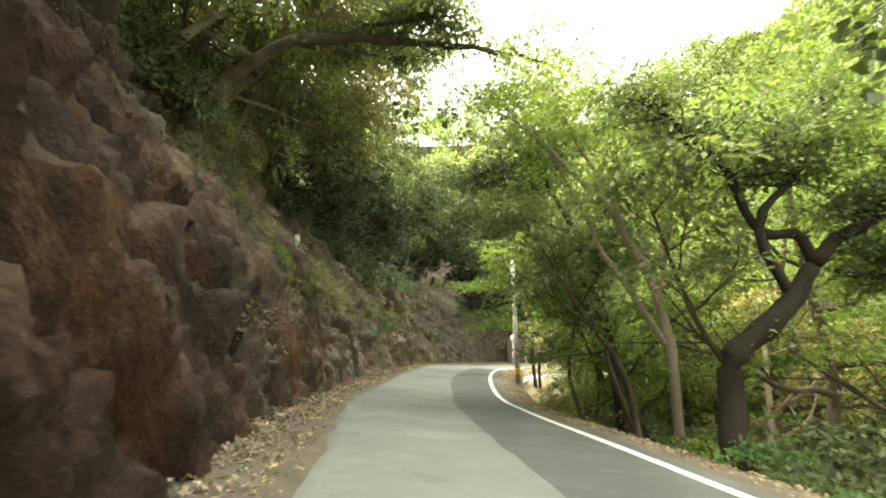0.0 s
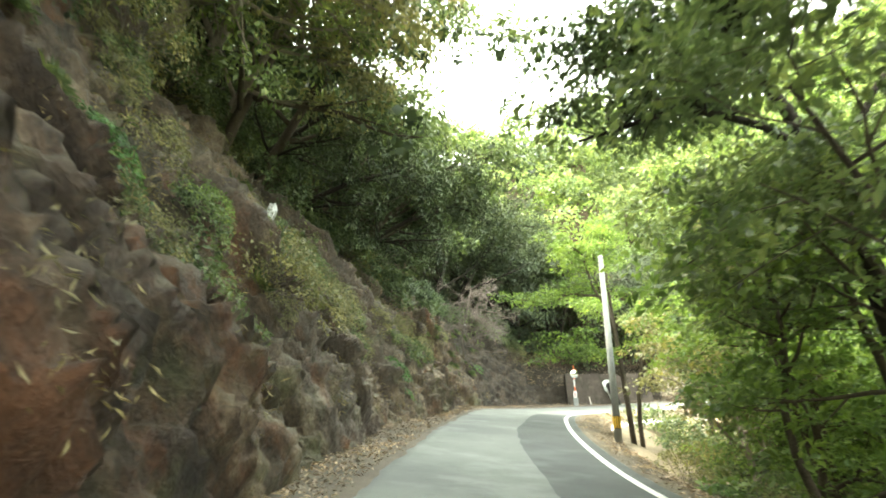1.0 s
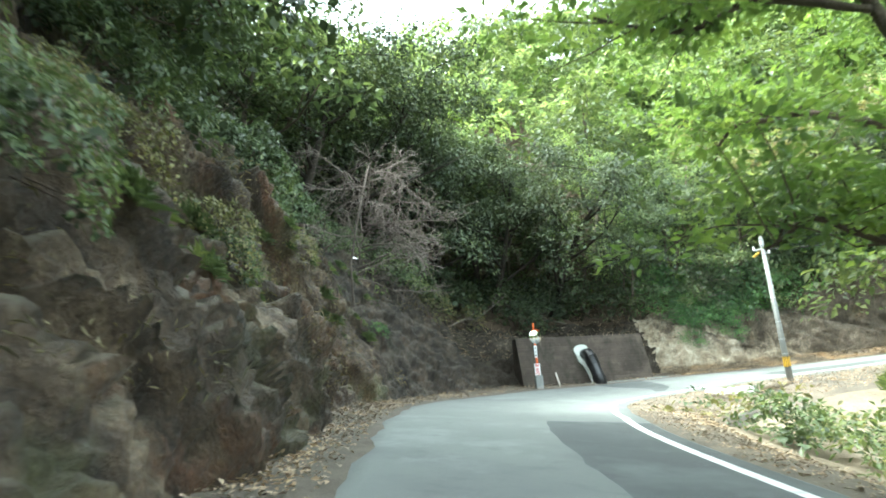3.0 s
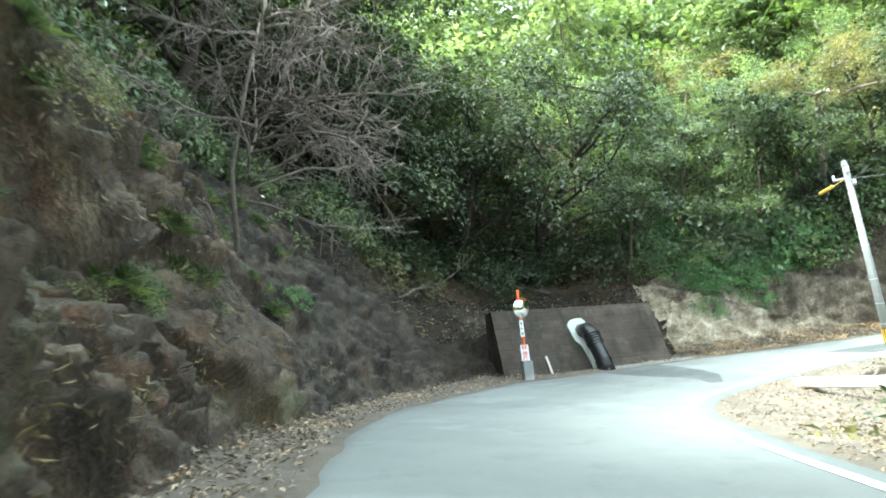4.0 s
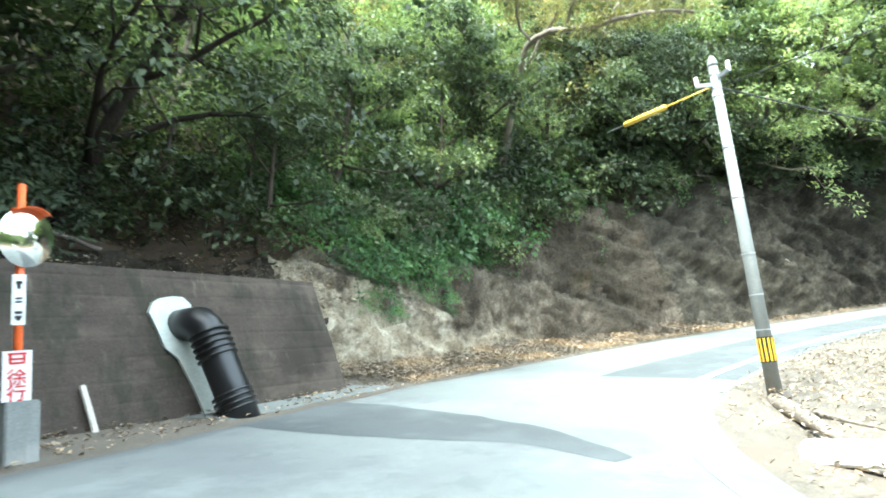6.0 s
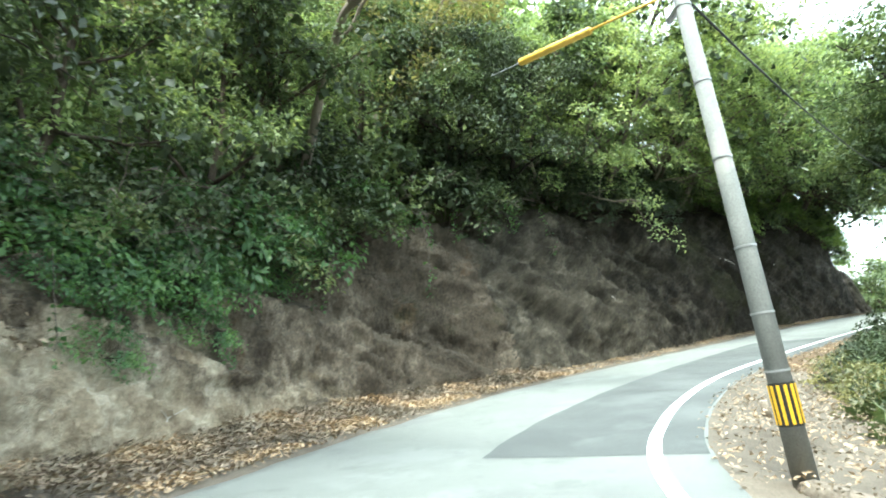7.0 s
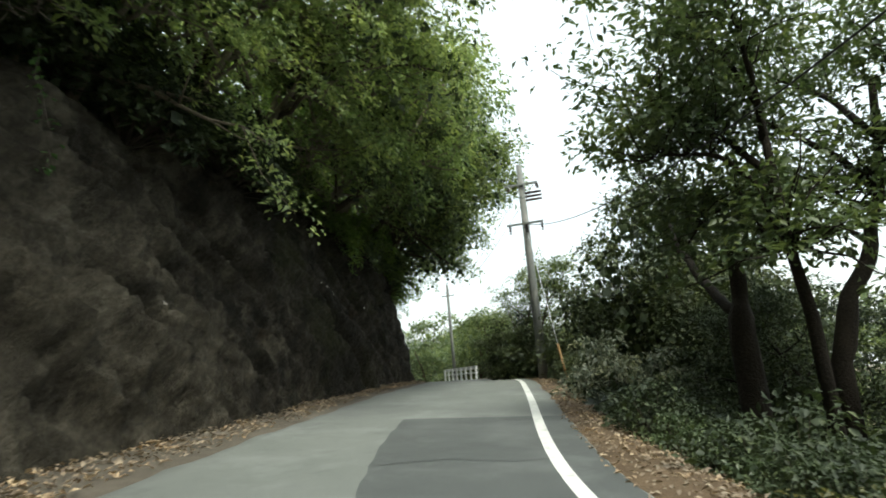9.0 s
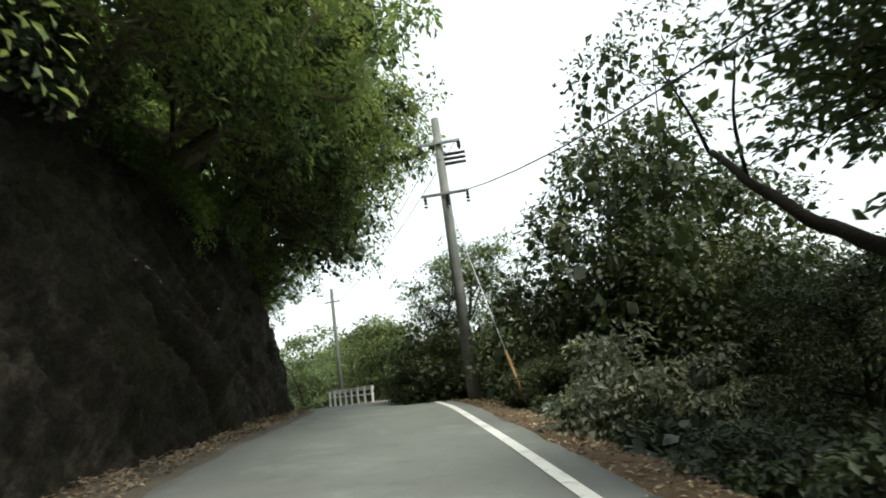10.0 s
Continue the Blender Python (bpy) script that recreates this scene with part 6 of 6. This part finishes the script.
bm = bmesh.new()
top_way = head.to_3x3().inverted() @ Vector((0, 0, 1))
mid = math.atan2(top_way.y, top_way.x)
arc = [mid + radians(a) for a in range(-36, 37, 6)]
for r in (0.304, 0.311):
    for z in (0.05, 0.17):
        for a in arc:
            bm.verts.new(head @ Vector((r * math.cos(a), r * math.sin(a), z)))
bm.verts.ensure_lookup_table()
n = len(arc)
for k in range(n - 1):
    for i, j in ((0, 1), (1, 3), (3, 2), (2, 0)):
        bm.faces.new((bm.verts[i * n + k], bm.verts[i * n + k + 1], bm.verts[j * n + k + 1], bm.verts[j * n + k]))
part("hood", bm, ORANGE, mirror, "orange visor hood")
bm = bmesh.new()
box(bm, (0.05, 0.05, 0.16), Matrix.Translation((0.03, -0.03, 2.16)), 0.006)
part("clamp", bm, STEEL, mirror)
sign_turn = Matrix.Rotation(math.atan2(-0.91, -0.41) + math.pi / 2, 4, "Z")


def sign(name, label, w, z0, z1, bars):
    bm = bmesh.new()
    box(bm, (w, 0.006, z1 - z0), sign_turn @ Matrix.Translation((0, -0.048, (z0 + z1) / 2)), 0.002)
    plate = part(name, bm, WHITE, mirror, label)
    for x, z, bw, bh, mat in bars:
        bm = bmesh.new()
        box(bm, (bw, 0.003, bh), sign_turn @ Matrix.Translation((x, -0.0535, z0 + z * (z1 - z0))))
        part("print_bar", bm, mat, plate)


sign("upper_plate", "narrow white plate with black print", 0.115, 1.28, 1.78, [(0, 0.83, 0.05, 0.035, BLACK), (0, 0.76, 0.025, 0.05, BLACK), (0, 0.52, 0.055, 0.02, BLACK), (0, 0.45, 0.055, 0.02, BLACK), (0, 0.24, 0.06, 0.03, BLACK), (0, 0.15, 0.06, 0.03, BLACK), (0, 0.10, 0.03, 0.02, BLACK)])
red_bars = []
for z in (0.84,):
    red_bars += [(0, z + 0.10, 0.15, 0.022, RED), (0, z, 0.14, 0.02, RED), (-0.055, z + 0.02, 0.022, 0.10, RED), (0.055, z + 0.01, 0.022, 0.11, RED), (0, z - 0.08, 0.12, 0.02, RED)]
sign("lower_plate", "white plate with red vertical writing", 0.235, 0.53, 1.03, red_bars)
plate = next(o for o in mirror.children if o.name.startswith("lower_plate"))
for text, z in (("徐", 0.715), ("行", 0.565)):
    curve = bpy.data.curves.new("letter", "FONT")
    curve.body, curve.size, curve.align_x, curve.extrude = text, 0.165, "CENTER", 0.001
    curve.offset = 0.002
    ob = bpy.data.objects.new("letter", curve)
    scene.collection.objects.link(ob)
    me = bpy.data.meshes.new_from_object(ob.evaluated_get(bpy.context.evaluated_depsgraph_get()))
    bpy.data.objects.remove(ob)
    me.materials.clear()
    me.materials.append(RED)
    me.transform(sign_turn @ Matrix.Translation((0, -0.0535, z)) @ Matrix.Rotation(radians(90), 4, "X"))
    part("letter", me, RED, plate)

# ---- retaining wall with drain pipe ----
wall = empty("retaining_wall", Matrix.Translation((8.0, 53.0, 3.6)), "stained dark concrete retaining wall, leaning back", "retaining wall")
verts, faces = [], []
NX, NZ = 24, 64
for j in range(NZ + 1):
    for i in range(NX + 1):
        f, h = i / NX, j / NZ
        p = Vector((-2.68 + 5.88 * f, 0.05 - 0.12 * f + 0.85 * h, -0.3 + (2.55 - 0.1 * f) * h))
        p.y += 0.03 * fbm(Vector((p.x * 1.5, 0, p.z * 1.5))) + (0.007 if (p.z * 3.4) % 1 < 0.12 else 0.0)
        verts.append(p)
for j in range(NZ):
    for i in range(NX):
        a = j * (NX + 1) + i
        faces.append((a, a + 1, a + NX + 2, a + NX + 1))
base = len(verts)
for i in range(NX + 1):
    q = verts[NZ * (NX + 1) + i]
    verts.append(Vector((q.x, q.y + 0.42, q.z)))
for i in range(NX):
    a = NZ * (NX + 1) + i
    faces.append((a, a + 1, base + i + 1, base + i))
for side in (0, NX):
    b = len(verts)
    for j in range(NZ + 1):
        q = verts[j * (NX + 1) + side]
        verts.append(Vector((q.x, 1.6, q.z)))
    for j in range(NZ):
        a = j * (NX + 1) + side
        quad = (a, a + NX + 1, b + j + 1, b + j)
        faces.append(quad if side == 0 else quad[::-1])
part("wall_face", mesh_of("wall_face", verts, faces, OLD_WALL), OLD_WALL, wall)
# pale drip stain low on the wall, added as a thin raised bar
bm = bmesh.new()
box(bm, (0.07, 0.05, 0.75), Matrix.Translation((-1.15, 0.12, 0.25)) @ Matrix.Rotation(-0.12, 4, "Y") @ Matrix.Rotation(-0.32, 4, "X"), 0.01)
part("white_stake", bm, STICK, wall, "pale drip stain on the wall, built as a thin bar")

# mortar collar and black pipe
collar_pts = [(-0.40, 1.54), (-0.32, 1.68), (-0.20, 1.75), (0.0, 1.79), (0.18, 1.78), (0.28, 1.66), (0.28, 1.1), (0.30, 0.2), (0.34, -0.12), (0.13, -0.12), (0.09, 0.15), (0.02, 0.45), (-0.10, 0.85), (-0.27, 1.02), (-0.33, 1.3)]
bm = bmesh.new()
front, back = [], []
for x, z in collar_pts:
    y = 0.333 * (z + 0.3) + 0.0
    front.append(bm.verts.new((x, y - 0.05, z)))
    back.append(bm.verts.new((x, y + 0.08, z)))
bm.faces.new(front)
for k in range(len(front)):
    k2 = (k + 1) % len(front)
    bm.faces.new((front[k], back[k], back[k2], front[k2]))
collar = empty("mortar_patch", Matrix.Translation((8.25, 53.0, 3.6)), "pale mortar patch round the pipe on the dark wall", "mortar patch")
part("patch", bm, MORTAR, collar)

pipe = empty("drain_pipe", Matrix.Translation((8.52, 52.42, 3.42)), "thick black corrugated drain pipe from wall to road", "drain pipe")
axis = [Vector((0.06, 0.02, -0.1)), Vector((-0.04, 0.22, 0.55)), Vector((-0.13, 0.42, 1.10)), Vector((-0.18, 0.54, 1.40)), Vector((-0.19, 0.66, 1.50)), Vector((-0.19, 0.9, 1.52)), Vector((-0.19, 1.2, 1.52))]
R = 0.245
body = [(axis[0], R), (axis[1], R), (axis[2], R), (axis[3], R), (axis[4], R * 0.98), (axis[5], R * 0.98), (axis[6], R * 0.98)]
part("pipe_wall", tubes("pipe_wall", [body], PIPE, 28), PIPE, pipe)
run = (axis[2] - axis[0])
for f in (0.30, 0.36, 0.42, 0.48, 0.92, 0.99, 1.06, 1.13, 1.20):
    p = axis[0] + run * f
    d = run.normalized() * 0.022
    part("rib", tubes("rib", [[(p - d, R), (p - d * 0.6, R + 0.035), (p + d * 0.6, R + 0.035), (p + d, R)]], PIPE, 28), PIPE, pipe)

# concrete apron at the wall's foot
rows = []
for q in np.arange(53.4, 56.4, 0.3):
    a, b = LEFT(q) - 0.1 - 0.12 * fbm(Vector((q * 2, 1, 4))), FOOT(q) + 0.2
    rows.append([at(q, a + (b - a) * k / 5, (-0.01 if k == 0 else 0.035) + 0.02 * fbm(Vector((q, k, 1)))) for k in range(6)])
tagged(new("concrete_apron", grid_mesh("concrete_apron", rows, OLD_ROAD)), "pale concrete apron at the foot of the retaining wall", "pavement", kind="structure")

# ---- kerb block and log on the inner shoulder ----
bm = bmesh.new()
box(bm, (0.26, 2.7, 0.2), Matrix(), 0.03)
kerb = part("kerb_block", bm, WHITE, None)
kerb.matrix_world = Matrix.Translation((9.4, 44.65, 2.96)) @ Matrix.Rotation(radians(-6), 4, "Z")
tagged(kerb, "white-painted concrete kerb block lying on the shoulder", "kerb block")
rng = np.random.default_rng(77)
log = empty("fallen_log", Matrix.Translation((12.45, 46.42, 2.99)), "split weathered log lying beside the pole", "log")
part("log_wood", tubes("log_wood", [[(Vector((0.35, 0.12, 0.05)), 0.06), (Vector((0.3, 0.1, 0.06)), 0.12), (Vector((-0.5, -0.2, 0.02)), 0.11), (Vector((-1.2, -0.45, -0.03)), 0.075), (Vector((-2.0, -0.75, -0.12)), 0.03)],
                                    [(Vector((-0.4, -0.16, 0.03)), 0.05), (Vector((-1.1, -0.7, 0.0)), 0.03), (Vector((-1.6, -1.1, -0.05)), 0.012)]], PALE_BARK, 10), PALE_BARK, log)
stub = [(Vector((0.31, 0.11, 0.06)), 0.115), (Vector((0.36, 0.13, 0.06)), 0.10)]
part("cut_end", tubes("cut_end", [stub], BARK, 10), BARK, log, "dark hollow cut end")

# ---- white guard rail beyond the bend ----
rail = empty("guard_rail", Matrix.Translation((42.5, 30.74, 4.42)), "white steel guard rail on short posts at the bend", "guard rail")
way = Vector((49.75 - 42.5, 27.97 - 30.74, 0.0))
h = math.atan2(way.y, way.x)
for z in (0.62, 0.36):
    bm = bmesh.new()
    box(bm, (way.length, 0.05, 0.17 if z > 0.5 else 0.07), Matrix.Rotation(h, 4, "Z") @ Matrix.Translation((way.length / 2, 0, z)), 0.015)
    part("beam", bm, WHITE, rail)
for k in range(8):
    bm = bmesh.new()
    cylinder(bm, 0.055, 0.055, -0.3, 0.66, 12, Matrix.Translation(way * (k / 7)) @ Matrix.Rotation(h, 4, "Z") @ Matrix.Translation((0, 0.08, 0)))
    part("post", bm, WHITE, rail)

# cracks in the repair patch
def crack(spots, seed):
    rng = np.random.default_rng(seed)
    rr = []
    for (a, b), (c, d) in zip(spots, spots[1:]):
        for k in np.linspace(0, 1, 10, endpoint=False):
            q, o = a + (c - a) * k + rng.normal(0, 0.02), b + (d - b) * k + rng.normal(0, 0.012)
            w = rng.uniform(0.006, 0.014)
            rr.append([at(q - w, o, 0.0075), at(q + w, o, 0.0075)])
    tagged(new("road_crack", grid_mesh("road_crack", rr, BLACK, flip=True)), "thin dark crack across the asphalt", "crack", kind="structure")


crack([(68.4, 0.4), (68.7, -0.3), (68.5, -1.0), (68.8, -1.7)], 1)
crack([(63.2, 0.2), (63.5, -0.6), (63.2, -1.5)], 2)
crack([(28.2, -1.6), (28.0, -2.4), (28.4, -3.4)], 3)

# white rag caught on the cliff
bm = bmesh.new()
for k in range(13):
    f = k / 12
    w = 0.035 + 0.10 * math.sin(min(1.0, f * 1.25 + 0.12) * 3.0)
    for j in range(5):
        x = w * (j - 2) / 2
        bm.verts.new((x - 0.12 * f + 0.02 * math.sin(f * 7), 0.035 * math.sin(k * 0.9 + j * 1.6) - 0.03 * f, 0.46 - 0.92 * f + 0.02 * math.sin(j * 2.0)))
bm.verts.ensure_lookup_table()
for k in range(12):
    for j in range(4):
        a = k * 5 + j
        bm.faces.new((bm.verts[a], bm.verts[a + 1], bm.verts[a + 6], bm.verts[a + 5]))
bmesh.ops.solidify(bm, geom=bm.faces[:], thickness=0.008)
rag = part("white_rag", bm, WHITE, None)
rag.matrix_world = Matrix.Translation(cliff_point(22.8, 6.0) + Vector((0.52, -0.38, -0.12))) @ Matrix.Rotation(radians(15), 4, "Z")
tagged(rag, "small white rag hanging on the rock face", "rag")
